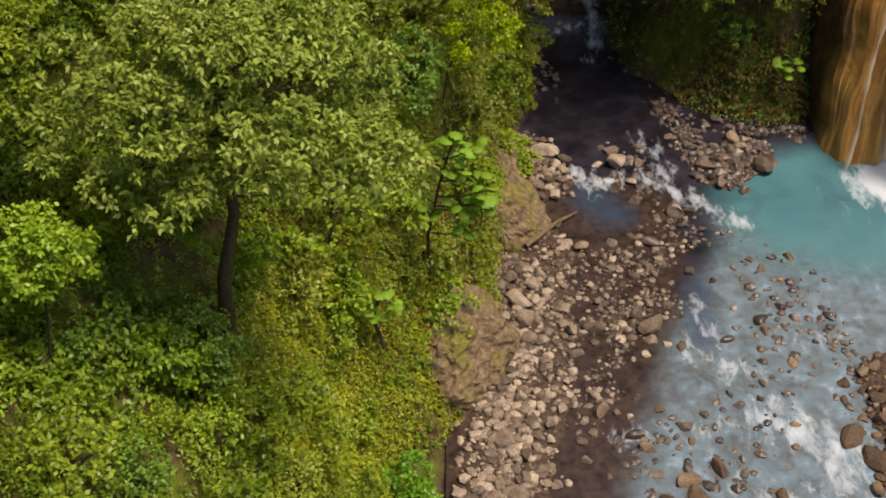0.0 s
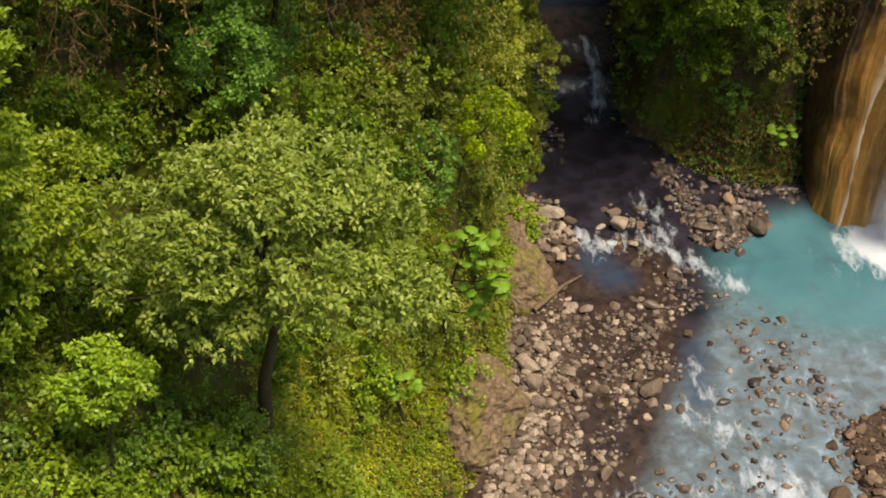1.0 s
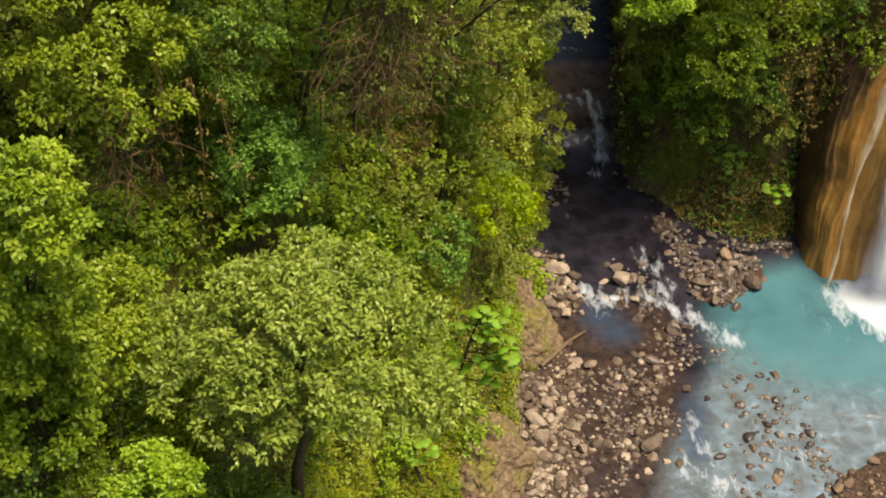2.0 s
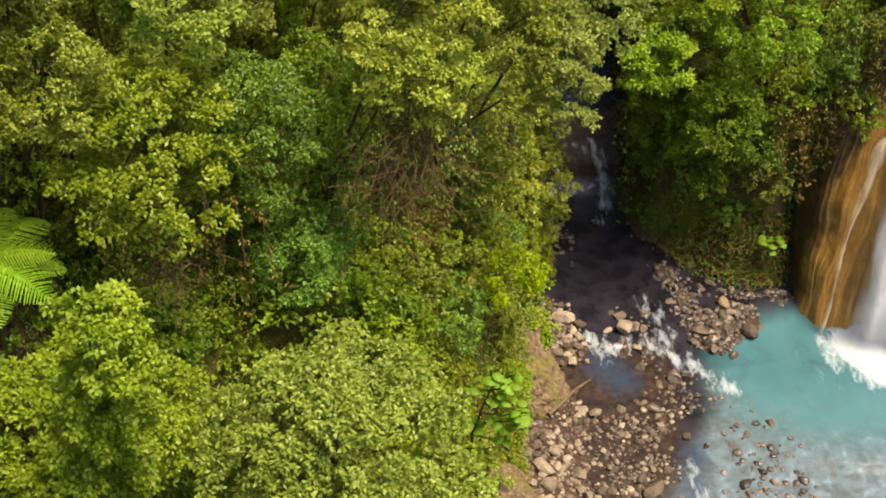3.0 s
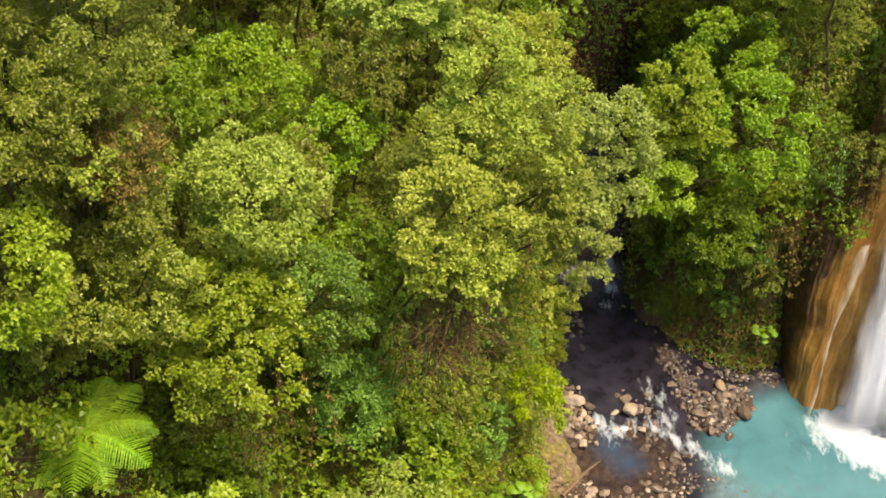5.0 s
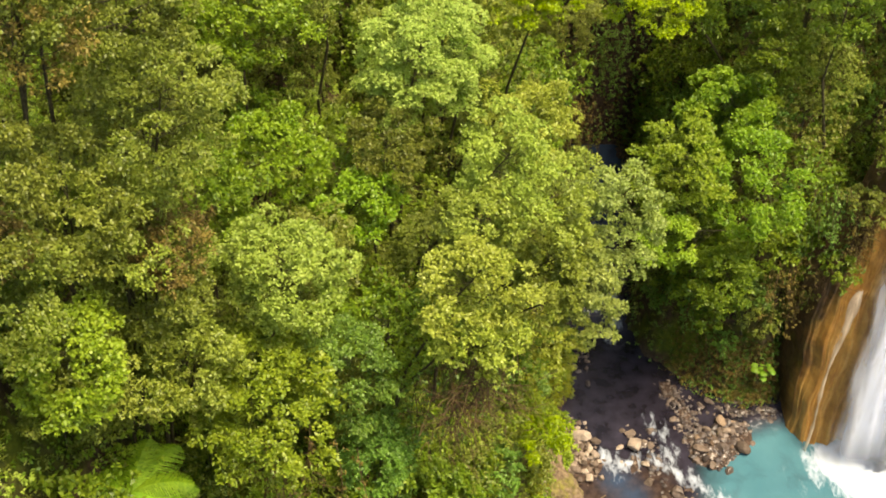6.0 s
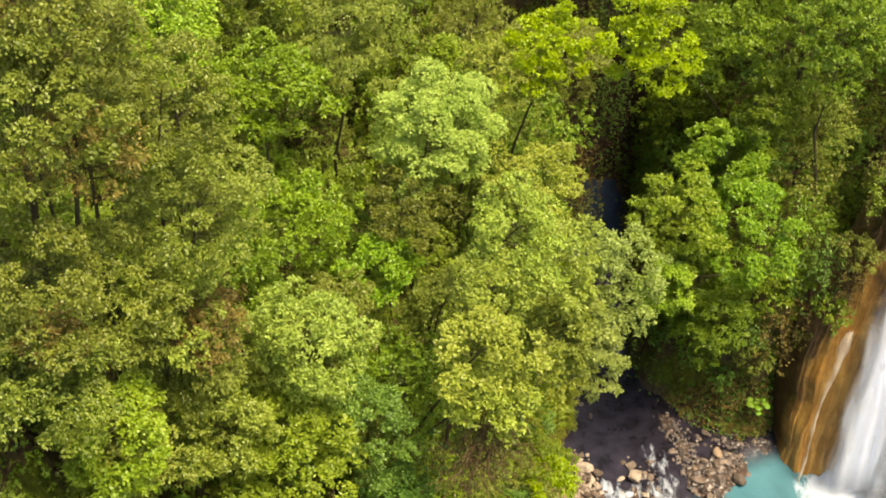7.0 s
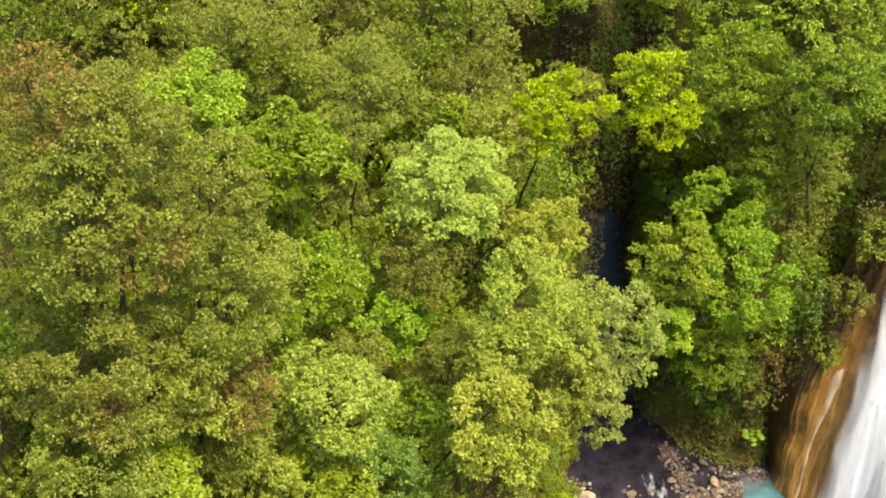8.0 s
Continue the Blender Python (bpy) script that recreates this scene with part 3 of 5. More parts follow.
def gravel(name, material, label, jobs, seed, wading=False):
    """Small stones too many to count, as one mesh."""
    local = np.random.default_rng(seed)
    bm = bmesh.new()
    bmesh.ops.create_icosphere(bm, subdivisions=1, radius=0.5)
    base = np.array([v.co[:] for v in bm.verts])
    tri = np.array([[v.index for v in f.verts] for f in bm.faces])
    bm.free()
    vs, fs, o = [], [], 0
    for pts, half, count, size in jobs:
        k = local.integers(0, len(pts) - 1, count)
        t = local.uniform(0, 1, count)
        p = np.array(pts)
        xy = p[k] * (1 - t)[:, None] + p[k + 1] * t[:, None] + np.stack([local.triangular(-1.3 * half, 0, 1.3 * half, count), local.uniform(-half, half, count) * 0.8], 1)
        z = land(xy[:, 0], xy[:, 1])
        if wading:
            z = np.maximum(z, water_z(xy[:, 0], xy[:, 1]) - 0.05)
        ok = (z > water_z(xy[:, 0], xy[:, 1]) - 0.12) & (bank_left(xy[:, 1]) - xy[:, 0] < 0.7) & (xy[:, 1] > 26)
        for (x, y), zz in zip(xy[ok], z[ok]):
            s = size * min(local.lognormal(0, 0.4), 1.5 if size > 0.25 else 2.5)
            shape = base * (1 + local.uniform(-0.3, 0.3, base.shape)) * s * np.array([1, local.uniform(0.6, 1), local.uniform(0.45, 0.8)])
            a = local.uniform(0, 6.28)
            rot = np.array([[math.cos(a), -math.sin(a), 0], [math.sin(a), math.cos(a), 0], [0, 0, 1]])
            vs.append(shape @ rot.T + np.array([x, y, zz + 0.1 * s]))
            fs.append(tri + o)
            o += len(base)
    ob = link_mesh(name, np.concatenate(vs), [tuple(int(i) for i in f) for f in np.concatenate(fs)], material)
    return tagged(ob, label, "gravel", kind="stuff")


gravel("gravel", STONE, "loose pale gravel and cobbles between larger stones", [([(1.5, 28.3), (2.1, 31.0), (2.6, 34.0), (3.1, 37.5), (3.2, 41.0)], 1.3, 300, 0.42), (BARS[0][0], 2.3, 520, 0.32), (BARS[1][0], 1.9, 56, 0.32), (BARS[2][0], 2.0, 80, 0.30), (BARS[3][0], 1.2, 26, 0.3), (BARS[4][0], 1.9, 150, 0.40), (BARS[0][0], 2.3, 900, 0.16), (BARS[1][0], 1.9, 130, 0.14), (BARS[2][0], 2.1, 170, 0.14), (BARS[3][0], 1.3, 60, 0.14), (BARS[4][0], 1.9, 200, 0.17), (BARS[5][0], 0.9, 60, 0.16), (BARS[9][0], 1.5, 70, 0.14), (BARS[10][0], 1.6, 70, 0.14), (BARS[11][0], 1.1, 40, 0.15), (BARS[9][0], 1.5, 14, 0.26), (BARS[10][0], 1.6, 14, 0.26)], 3)
gravel("gravel", WETSTONE, "dark wet gravel at the foot of the cliff", [(BARS[7][0], 1.5, 420, 0.17), (BARS[6][0], 2.2, 420, 0.22), (BARS[6][0], 2.1, 70, 0.45), ([(6, 44), (9, 40.5), (6.5, 36)], 2.2, 500, 0.13), (BARS[9][0], 1.7, 240, 0.16), (BARS[10][0], 1.8, 260, 0.16), ([(11.8, 52.6), (13.6, 51.6), (15.4, 51.0), (17.4, 51.6)], 0.9, 260, 0.2), (BARS[12][0], 0.9, 300, 0.19), (BARS[12][0], 0.8, 60, 0.36)], 4)
gravel("gravel", RUST, "rusty brown gravel on the far bank of the pool", [(BARS[8][0], 3.9, 1700, 0.2), (BARS[8][0], 3.8, 420, 0.38)], 5)


gravel("gravel", WETSTONE, "small dark stones standing in the cloudy shallows", [([(13.0, 42.0), (14.4, 39.4), (13.4, 37.0)], 1.8, 110, 0.24), ([(12.6, 36.6), (12.0, 33.6), (10.4, 30.4), (9.0, 29.0)], 1.9, 120, 0.22), ([(9.2, 33.6), (7.6, 31.8), (7.4, 29.4)], 1.0, 60, 0.26), ([(15.4, 38.8), (16.2, 36.6), (15.2, 33.0)], 0.9, 70, 0.26), ([(9.0, 49.8), (8.8, 47.4), (9.6, 45.6)], 0.7, 40, 0.3), ([(10.0, 44.2), (12.4, 43.6)], 0.7, 40, 0.26), ([(4.6, 59.6), (4.9, 57.0), (5.2, 55.0)], 0.6, 40, 0.26)], 6, True)


def hull_rock(name, points, material, label, seed, rough=0.26):
    """A big bedrock boulder: the hull of a few corners, broken up finely."""
    bm = bmesh.new()
    for p in points:
        bm.verts.new(p)
    bmesh.ops.convex_hull(bm, input=list(bm.verts))
    bmesh.ops.triangulate(bm, faces=bm.faces[:])
    for _ in range(4):
        bmesh.ops.subdivide_edges(bm, edges=[e for e in bm.edges if e.calc_length() > 0.22], cuts=1, use_grid_fill=True, smooth=0.15)
    bmesh.ops.triangulate(bm, faces=bm.faces[:])
    bm.normal_update()
    off = Vector((seed * 3.1, seed, 0))
    for v in bm.verts:
        v.co += v.normal * rough * (noise.noise(v.co * 0.9 + off) * 1.6 + noise.noise(v.co * 2.6 + off) + 0.5 * noise.noise(v.co * 6 + off))
    me = bpy.data.meshes.new(name)
    bm.to_mesh(me)
    bm.free()
    me.materials.append(material)
    ob = new(name, me)
    return tagged(ob, label, "boulder")


hull_rock("boulder", [(1.8, 42.3, -0.3), (3.5, 42.4, -0.3), (4.7, 43.7, -0.2), (3.7, 46.4, 0), (2.7, 48.4, 0.2), (1.8, 43.2, 2.2), (2.0, 45.3, 3.0), (2.3, 47.6, 3.0), (0.8, 45, 2.4), (0.8, 48, 3.0), (0.6, 43, 1)], BANKROCK, "pointed slab of brown bedrock jutting from the bank", 1)
hull_rock("boulder", [(2.6, 37.7, -0.3), (2.7, 36.5, -0.3), (1.8, 34.6, -0.5), (0.6, 33.4, -0.2), (1.7, 37.8, 1.7), (0.9, 36.6, 2.8), (0.3, 34.6, 2.1), (-0.6, 38, 2.6), (-0.9, 34.8, 2.0), (0.5, 38.4, 2.2), (2.3, 36, 1.3)], BANKROCK, "big earthy boulder with moss above the gravel", 2)

log_v, log_f = tube([(3.4, 42.5, 0.62), (4.2, 43.3, 0.72), (4.9, 44.2, 0.66), (5.8, 45.1, 0.5)], [0.13, 0.11, 0.09, 0.04], 8)
def driftwood_material():
    n = Nodes("driftwood")
    return n.done(n.ramp(n.noise(5.0, 6.0), (0.3, (0.07, 0.045, 0.028)), (0.7, (0.19, 0.135, 0.09))), 0.85, 0.2)


log = link_mesh("log", log_v, log_f, driftwood_material(), smooth=True)
tagged(log, "weathered driftwood log lying across the wet gravel", "log")


# the stained rock column beside the fall and the wall behind it
def column_point(u, h):
    """Place on the column: u along it from 0 to 1, h metres over the pool."""
    lv = [-1.0, 0.3, 3.0, 7.0, 11.0, 13.5, 18.0, 22.0, 27.0]
    us = [0.0, 0.15, 0.35, 0.55, 0.8, 1.0]
    xs = [[17.7, 18.0, 18.6, 20.2, 24.0, 29.0], [17.7, 18.05, 18.7, 20.3, 24.0, 29.0], [17.7, 18.2, 19.0, 20.6, 24.2, 29.0], [17.7, 18.5, 19.5, 21.0, 24.4, 29.0], [18.0, 19.1, 20.2, 21.5, 24.6, 29.0], [20.0, 20.6, 21.3, 22.2, 25.0, 29.3], [22.4, 21.9, 22.4, 23.2, 25.6, 29.6], [23.8, 23.0, 23.4, 24.2, 26.0, 30.0], [25.6, 24.4, 24.8, 25.4, 27.0, 30.4]]
    ys = [[54.0, 50.6, 49.2, 49.0, 49.6, 49.8], [54.0, 50.7, 49.3, 49.1, 49.7, 50.0], [54.2, 51.2, 50.0, 49.8, 50.2, 50.4], [54.5, 51.9, 51.0, 50.8, 51.0, 51.0], [55.0, 52.7, 52.0, 51.8, 51.9, 51.8], [56.0, 53.8, 53.0, 52.7, 52.6, 52.4], [57.5, 55.2, 54.4, 54.0, 53.8, 53.6], [59.0, 56.6, 55.6, 55.0, 54.8, 54.6], [61, 58.4, 57.4, 56.8, 56.6, 56.4]]
    px = np.array([np.interp(u, us, row) for row in xs])
    py = np.array([np.interp(u, us, row) for row in ys])
    return float(np.interp(h, lv, px)), float(np.interp(h, lv, py))


NU, NH = 130, 150
verts = []
for j in range(NH):
    h = -1.0 + 28.0 * j / (NH - 1)
    for i in range(NU):
        u = i / (NU - 1)
        x, y = column_point(u, h)
        r = 0.55 * noise.noise(Vector((u * 9, h * 0.13, 1))) + 0.25 * noise.noise(Vector((u * 26, h * 0.2, 4))) + 0.13 * noise.noise(Vector((u * 44, h * 0.35, 7))) + 0.05 * noise.noise(Vector((u * 75, h * 0.9, 9)))
        verts.append((x - 0.35 * r + 0.22 * noise.noise(Vector((u * 4, h * 0.45, 11))) + 0.12 * noise.noise(Vector((u * 9, h * 0.9, 13))), y + r, h))
for i in range(NU):
    verts.append((verts[(NH - 1) * NU + i][0] + 1.5, verts[(NH - 1) * NU + i][1] + 4, 27.5))
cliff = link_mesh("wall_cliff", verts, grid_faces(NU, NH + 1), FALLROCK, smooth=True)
set_attribute(cliff, "along", np.tile(np.linspace(0, 1, NU), NH + 1))
tagged(cliff, "orange mineral-stained rock face beside the waterfall", "cliff", kind="structure")


def fall_ribbons(name, starts, land_at, drop, width, seed, label, parent=None, top=21.5, count=60, material=None):
    """Falling water: many narrow curved ribbons from a lip to the pool."""
    local = np.random.default_rng(seed)
    vs, fs, body = [], [], []
    for _ in range(count):
        u = local.uniform()
        x0, y0 = starts[0] + (starts[1] - starts[0]) * u, starts[2] + local.uniform(-0.35, 0.35)
        x1, y1 = land_at[0] + (land_at[1] - land_at[0]) * u + local.normal(0, 0.25), land_at[2] + local.uniform(-0.8, 0.8)
        a = local.uniform(0, 0.35) if local.uniform() < 0.5 else 0.0
        b = local.uniform(0.6, 1.0) if local.uniform() < 0.4 else 1.0
        w = width * local.uniform(0.6, 1.5)
        o = len(vs)
        steps = 12
        for k in range(steps + 1):
            s = a + (b - a) * k / steps
            z = top + (drop - top) * s ** 1.5
            ww = w * (0.5 + 0.9 * s)
            x, y = x0 + (x1 - x0) * s, y0 + (y1 - y0) * s
            j = 0.12 * noise.noise(Vector((x * 2, z * 0.5, seed)))
            vs += [(x - ww + j, y, z), (x + j, y - 0.4 * ww, z), (x + ww + j, y, z)]
            body += [0.0, min(1.0, 4 * (k / steps) + 0.3) * min(1.0, 3 * (1 - k / steps) + (0.25 if b == 1.0 else 0.0)), 0.0]
        for k in range(steps):
            q = o + 3 * k
            fs += [(q, q + 1, q + 4, q + 3), (q + 1, q + 2, q + 5, q + 4)]
    ob = link_mesh(name, vs, fs, material or FALLING, parent, True)
    set_attribute(ob, "body", body)
    return ob


fall = new("waterfall")
fall.location = (0, 0, 0)
def fall_sheet(left_top, left_foot, seed, ahead):
    """One veil of falling water, its side frayed and its foot lost in spray."""
    vs, body = [], []
    nu, ns = 46, 40
    for j in range(ns + 1):
        s = j / ns
        z = 19.6 - 19.3 * s ** 1.5
        for i in range(nu + 1):
            u = i / nu
            x = left_top + (left_foot - left_top) * s + u * 8.5
            y = 53.4 - 5.2 * s - ahead * (0.3 + s) + 0.28 * noise.noise(Vector((x * 1.5, z * 0.12, seed))) + 0.1 * noise.noise(Vector((x * 5, z * 0.3, seed)))
            vs.append((x, y, z))
            fray = u * 8.5 + 0.7 * noise.noise(Vector((x * 2.2, z * 0.35, seed + 3))) - 0.25
            body.append(float(smooth(0.0, 1.9, fray) * smooth(1.03, 0.86, s)))
    ob = link_mesh("sheet", vs, grid_faces(nu + 1, ns + 1), FALLING, fall, True)
    set_attribute(ob, "body", body)


for k in range(3):
    fall_sheet(22.9 - 0.35 * k, 19.7 - 0.35 * k, 3 + 5 * k, 0.45 * k)
fall_ribbons("spray", (23.0, 26.0, 52.0), (20.7, 25.5, 47.0), 0.3, 0.9, 4, "", fall, 14.0, 14, MIST)
for piece in fall.children:
    tagged(piece, kind="stuff")
tagged(fall, "tall white waterfall plunging into the turquoise pool", "waterfall")

# thin side trickle down the stained rock
trickle_v, trickle_f = [], []
for k in range(41):
    s = k / 40
    h = 11.6 * (1 - s) + 0.3 * s
    u = 0.38 - 0.02 * s + 0.012 * math.sin(s * 9)
    x, y = column_point(u, h)
    w = (0.10 + 0.32 * max(0.0, 1 - 2.2 * s) + 0.04 * math.sin(s * 23) + 0.03 * math.sin(s * 61)) * min(1.0, 0.4 + 8 * s)
    trickle_v += [(x - w, y - 0.56, h), (x, y - 0.72, h), (x + w, y - 0.56, h)]
for k in range(40):
    q = 3 * k
    trickle_f += [(q, q + 1, q + 4, q + 3), (q + 1, q + 2, q + 5, q + 4)]
trickle = link_mesh("trickle", trickle_v, trickle_f, TRICKLE, smooth=True)
set_attribute(trickle, "body", np.tile([0.35, 1.0, 0.35], 41))
tagged(trickle, "thin white trickle running down the stained rock", "waterfall")

# ---- plants ----
def unit(v):
    return v / (np.linalg.norm(v, axis=1)[:, None] + 1e-9)


def leaf_quads(centres, d, length, width, rng, jitter=0.35):
    """One bent diamond leaf at each centre, pointing along d."""
    n = len(centres)
    d = unit(d)
    side = unit(np.cross(d, np.array([0, 0, 1.0]) + jitter * rng.normal(0, 1, (n, 3))))
    nrm = np.cross(side, d)
    ln = (length * rng.uniform(0.6, 1.25, n))[:, None]
    wd = (width * rng.uniform(0.7, 1.2, n))[:, None]
    mid = centres + d * ln * 0.48 + nrm * ln * 0.12
    return np.stack([centres, mid - side * wd, centres + d * ln - nrm * ln * 0.08, mid + side * wd], 1)


def rosettes(tips, out, length, width, rng, leaves=7, droop=0.45, open_=1.1):
    """Whorls of leaves round twig tips."""
    n = len(tips)
    base = np.repeat(tips, leaves, 0)
    axis = np.repeat(unit(out), leaves, 0)
    d = axis * 0.55 + open_ * unit(rng.normal(0, 1, (n * leaves, 3)))
    d[:, 2] -= droop
    return leaf_quads(base + rng.normal(0, 0.05, base.shape), d, length, width, rng)


# leaf length, half width, leaves in a whorl, whorls in a clump, droop
HABIT = {
    "mid": (0.185, 0.050, 7, 32, 0.35), "lime": (0.165, 0.052, 7, 36, 0.3), "yellow": (0.16, 0.046, 7, 32, 0.45),
    "pale": (0.155, 0.040, 8, 32, 0.5), "olive": (0.135, 0.038, 7, 44, 0.4), "deep": (0.135, 0.044, 7, 40, 0.3),
    "gold": (0.16, 0.050, 7, 36, 0.2), "brown": (0.15, 0.034, 5, 24, 0.6), "moss": (0.16, 0.035, 6, 12, 0.2), "silver": (0.125, 0.044, 8, 52, 0.1), "frosted": (0.15, 0.046, 8, 40, 0.25), "bough": (0.165, 0.042, 8, 32, 0.5), "ash": (0.15, 0.040, 8, 34, 0.5), "vivid": (0.175, 0.054, 7, 34, 0.3), "fresh": (0.19, 0.055, 7, 30, 0.2),
}


def make_tree(name, leaf, height, spread, crown_h, seed, lean=(0, 0), clumps=44, under=0.35, fill=1.0, trunk=1.0, big=1.0, lumpy=1.0, split=False):
    """A tree at the origin: trunk with limbs, and a crown of leafy clumps with gaps between them."""
    rng = np.random.default_rng(seed)
    ln, wd, leaves, whorls, droop = HABIT[leaf]
    ln, wd = ln * big, wd * big
    root = new(name)
    r0 = (0.05 + 0.013 * height) * trunk
    bend = rng.normal(0, 0.03 * height, (4, 2))
    tr = [np.array([0, 0, -0.8])]
    for k, s in enumerate((0.3, 0.55, 0.8, 1.0)):
        tr.append(np.array([lean[0] * s ** 1.4 + bend[k][0] * (1 - s), lean[1] * s ** 1.4 + bend[k][1] * (1 - s), (height - crown_h * 0.35) * s]))
    tubes = [tube(tr, [r0 * 1.35, r0, r0 * 0.8, r0 * 0.55, r0 * 0.25], 8)]
    u = rng.uniform(0, 1, clumps)
    ang = np.arange(clumps) * 2.39996 + rng.normal(0, 0.35, clumps)
    zz = 1 - (1 + under) * (np.arange(clumps) + 0.5) / clumps
    rr = np.sqrt(np.maximum(1 - zz * zz, 0.02)) * (0.68 + 0.36 * u)
    lump = 1 + lumpy * (0.22 * np.sin(ang * 2 + seed) + 0.14 * np.sin(ang * 3 + 2 * seed))
    c = np.stack([rr * np.cos(ang) * spread * lump, rr * np.sin(ang) * spread * lump, zz * crown_h * 0.52 * (0.85 + 0.3 * u)], 1)
    c += rng.normal(0, 0.07 * spread, c.shape) + np.array([lean[0], lean[1], height - crown_h * 0.52])
    mid = np.array([lean[0], lean[1], height - crown_h * 0.6])
    spine = np.array(tr[1:])
    for k in range(0, clumps, 2):
        start = np.array([np.interp(c[k][2] - 0.25 * crown_h, spine[:, 2], spine[:, i]) for i in range(3)])
        m = start * 0.45 + c[k] * 0.55 + np.array([0, 0, -0.06 * crown_h])
        tubes.append(tube([start, m, c[k]], [r0 * 0.22, r0 * 0.11, 0.01], 5))
    v, f = join_tubes(tubes[:1] if split else tubes)
    stem = link_mesh("trunk", v, f, BARK, root, True)
    if split:
        for v, f in tubes[1:]:
            link_mesh("limb", v, f, BARK, stem, True)
    quads = []
    for k in range(clumps):
        s = spread * 0.235 * rng.uniform(0.6, 1.4)
        n = max(4, int(fill * whorls * (s / 0.7) ** 1.3 * rng.uniform(0.7, 1.3)))
        q = unit(rng.normal(0, 1, (n, 3)))
        q[:, 2] = np.abs(q[:, 2]) * 0.95 - 0.25
        tips = c[k] + q * (rng.uniform(0.5, 1.0, n) ** 0.5)[:, None] * s * np.array([1, 1, 0.66])
        quads.append(rosettes(tips, q + 0.5 * unit(c[k:k + 1] - mid), ln, wd, rng, leaves, droop))
    quads_mesh("crown", np.concatenate(quads), LEAF[leaf], root)
    return root


LABEL = {
    "mid": "green rainforest tree with broad glossy leaves", "lime": "bright lime-green tree with a lush lumpy crown", "yellow": "yellowish green tree with drooping leaf clusters",
    "pale": "light grey-green tree with narrow drooping leaves", "olive": "dull olive-green tree with small dense leaves", "deep": "dark green tree with small dense leaves",
    "gold": "golden yellow-green tree with a flat leafy crown", "brown": "brownish half-dry tree with thin foliage", "silver": "pale silvery green round-headed tree with dense leaves",
}


def tree_at(leaf, x, y, top, spread, crown_h=None, seed=1, side=None, **more):
    """A tree whose crown is centred over x, y; its foot stands back on the slope."""
    crown_h = crown_h or spread * 1.5
    dx, dy = side or ((-0.6, 0.6) if x < 4 else (0.75, 0.65))
    best = None
    for k in np.arange(0, 9.1, 0.5):
        bx, by = x + dx * k, y + dy * k
        bz = float(land(bx, by))
        score = abs(top - bz - max(7.0, crown_h * 1.35)) + 0.6 * k + (50 if bz < float(river_z(by)) + 3 else 0)
        if best is None or score < best[0]:
            best = (score, bx, by, bz)
    _, bx, by, bz = best
    root = make_tree("tree", leaf, top - bz, spread, crown_h, seed, (x - bx, y - by), under=0.8, clumps=80 if leaf == "silver" else 46, trunk=0.34, fill=1.35, **more)
    root.location = (bx, by, bz)
    return tagged(root, LABEL[leaf], "tree", "forest trees on the gorge sides")


LEAF["silver"] = leaf_material("leaf_silver", (0.148, 0.262, 0.030), (0.285, 0.43, 0.066), (0.50, 0.61, 0.175), 0.6, 0.33, 0.06)
LEAF["frosted"] = leaf_material("leaf_frosted", (0.105, 0.175, 0.018), (0.22, 0.315, 0.040), (0.425, 0.52, 0.12), 0.5, 0.33, 0.1)
LEAF["vivid"] = leaf_material("leaf_vivid", (0.072, 0.15, 0.009), (0.155, 0.262, 0.015), (0.295, 0.405, 0.038), 0.42, 0.33, 0.25)
LEAF["ash"] = leaf_material("leaf_ash", (0.082, 0.122, 0.020), (0.195, 0.245, 0.046), (0.43, 0.48, 0.135), 0.45, 0.33, 0.1)
LEAF["bough"] = leaf_material("leaf_bough", (0.084, 0.128, 0.015), (0.190, 0.250, 0.034), (0.40, 0.458, 0.105), 0.45, 0.33, 0.1)
LABEL["ash"] = "greyish green tree with fine drooping leaves"
LABEL["vivid"] = "vivid green tree with broad layered leaf clusters"
LABEL["frosted"] = "light grey-green tree with a rounded crown of small leaves"

# the broad tree on the lower slope
big = make_tree("tree", "bough", 20.9 - float(land(-6.3, 26.2)), 3.4, 5.0, 77, (1.0, -0.7), 104, 0.6, 0.95, 1.0, 1.2, split=True)
big.location = (-6.3, 26.2, float(land(-6.3, 26.2)))
tagged(big, "spreading tree with light olive leaves above the stream bank", "tree")

# crown: kind, x, y, top, spread, crown height
CROWNS = [
    ("silver", -5.1, 45.5, 34.3, 2.75, 4.8), ("gold", 0.7, 51.5, 34.3, 2.2, 4.0), ("yellow", -2.2, 50.7, 33.2, 1.5, 4.0), ("gold", 7.2, 57.8, 31.6, 2.2, 6.0),
    ("lime", 8.9, 52.6, 23.0, 2.5, 6.0), ("vivid", 13.2, 52.8, 21.6, 2.6, 6.0), ("vivid", 12.2, 56.5, 23.2, 2.6, 3.6), ("mid", 12.2, 51.9, 14.6, 2.2, 3.8),
    ("vivid", 13.1, 61.3, 30.7, 3.0, 6.4), ("mid", 14.7, 58.0, 26.4, 2.0, 5.6), ("mid", 17.9, 57.8, 32.2, 2.7, 6.4), ("lime", 8.2, 49.8, 18.6, 1.4, 3.0),
]
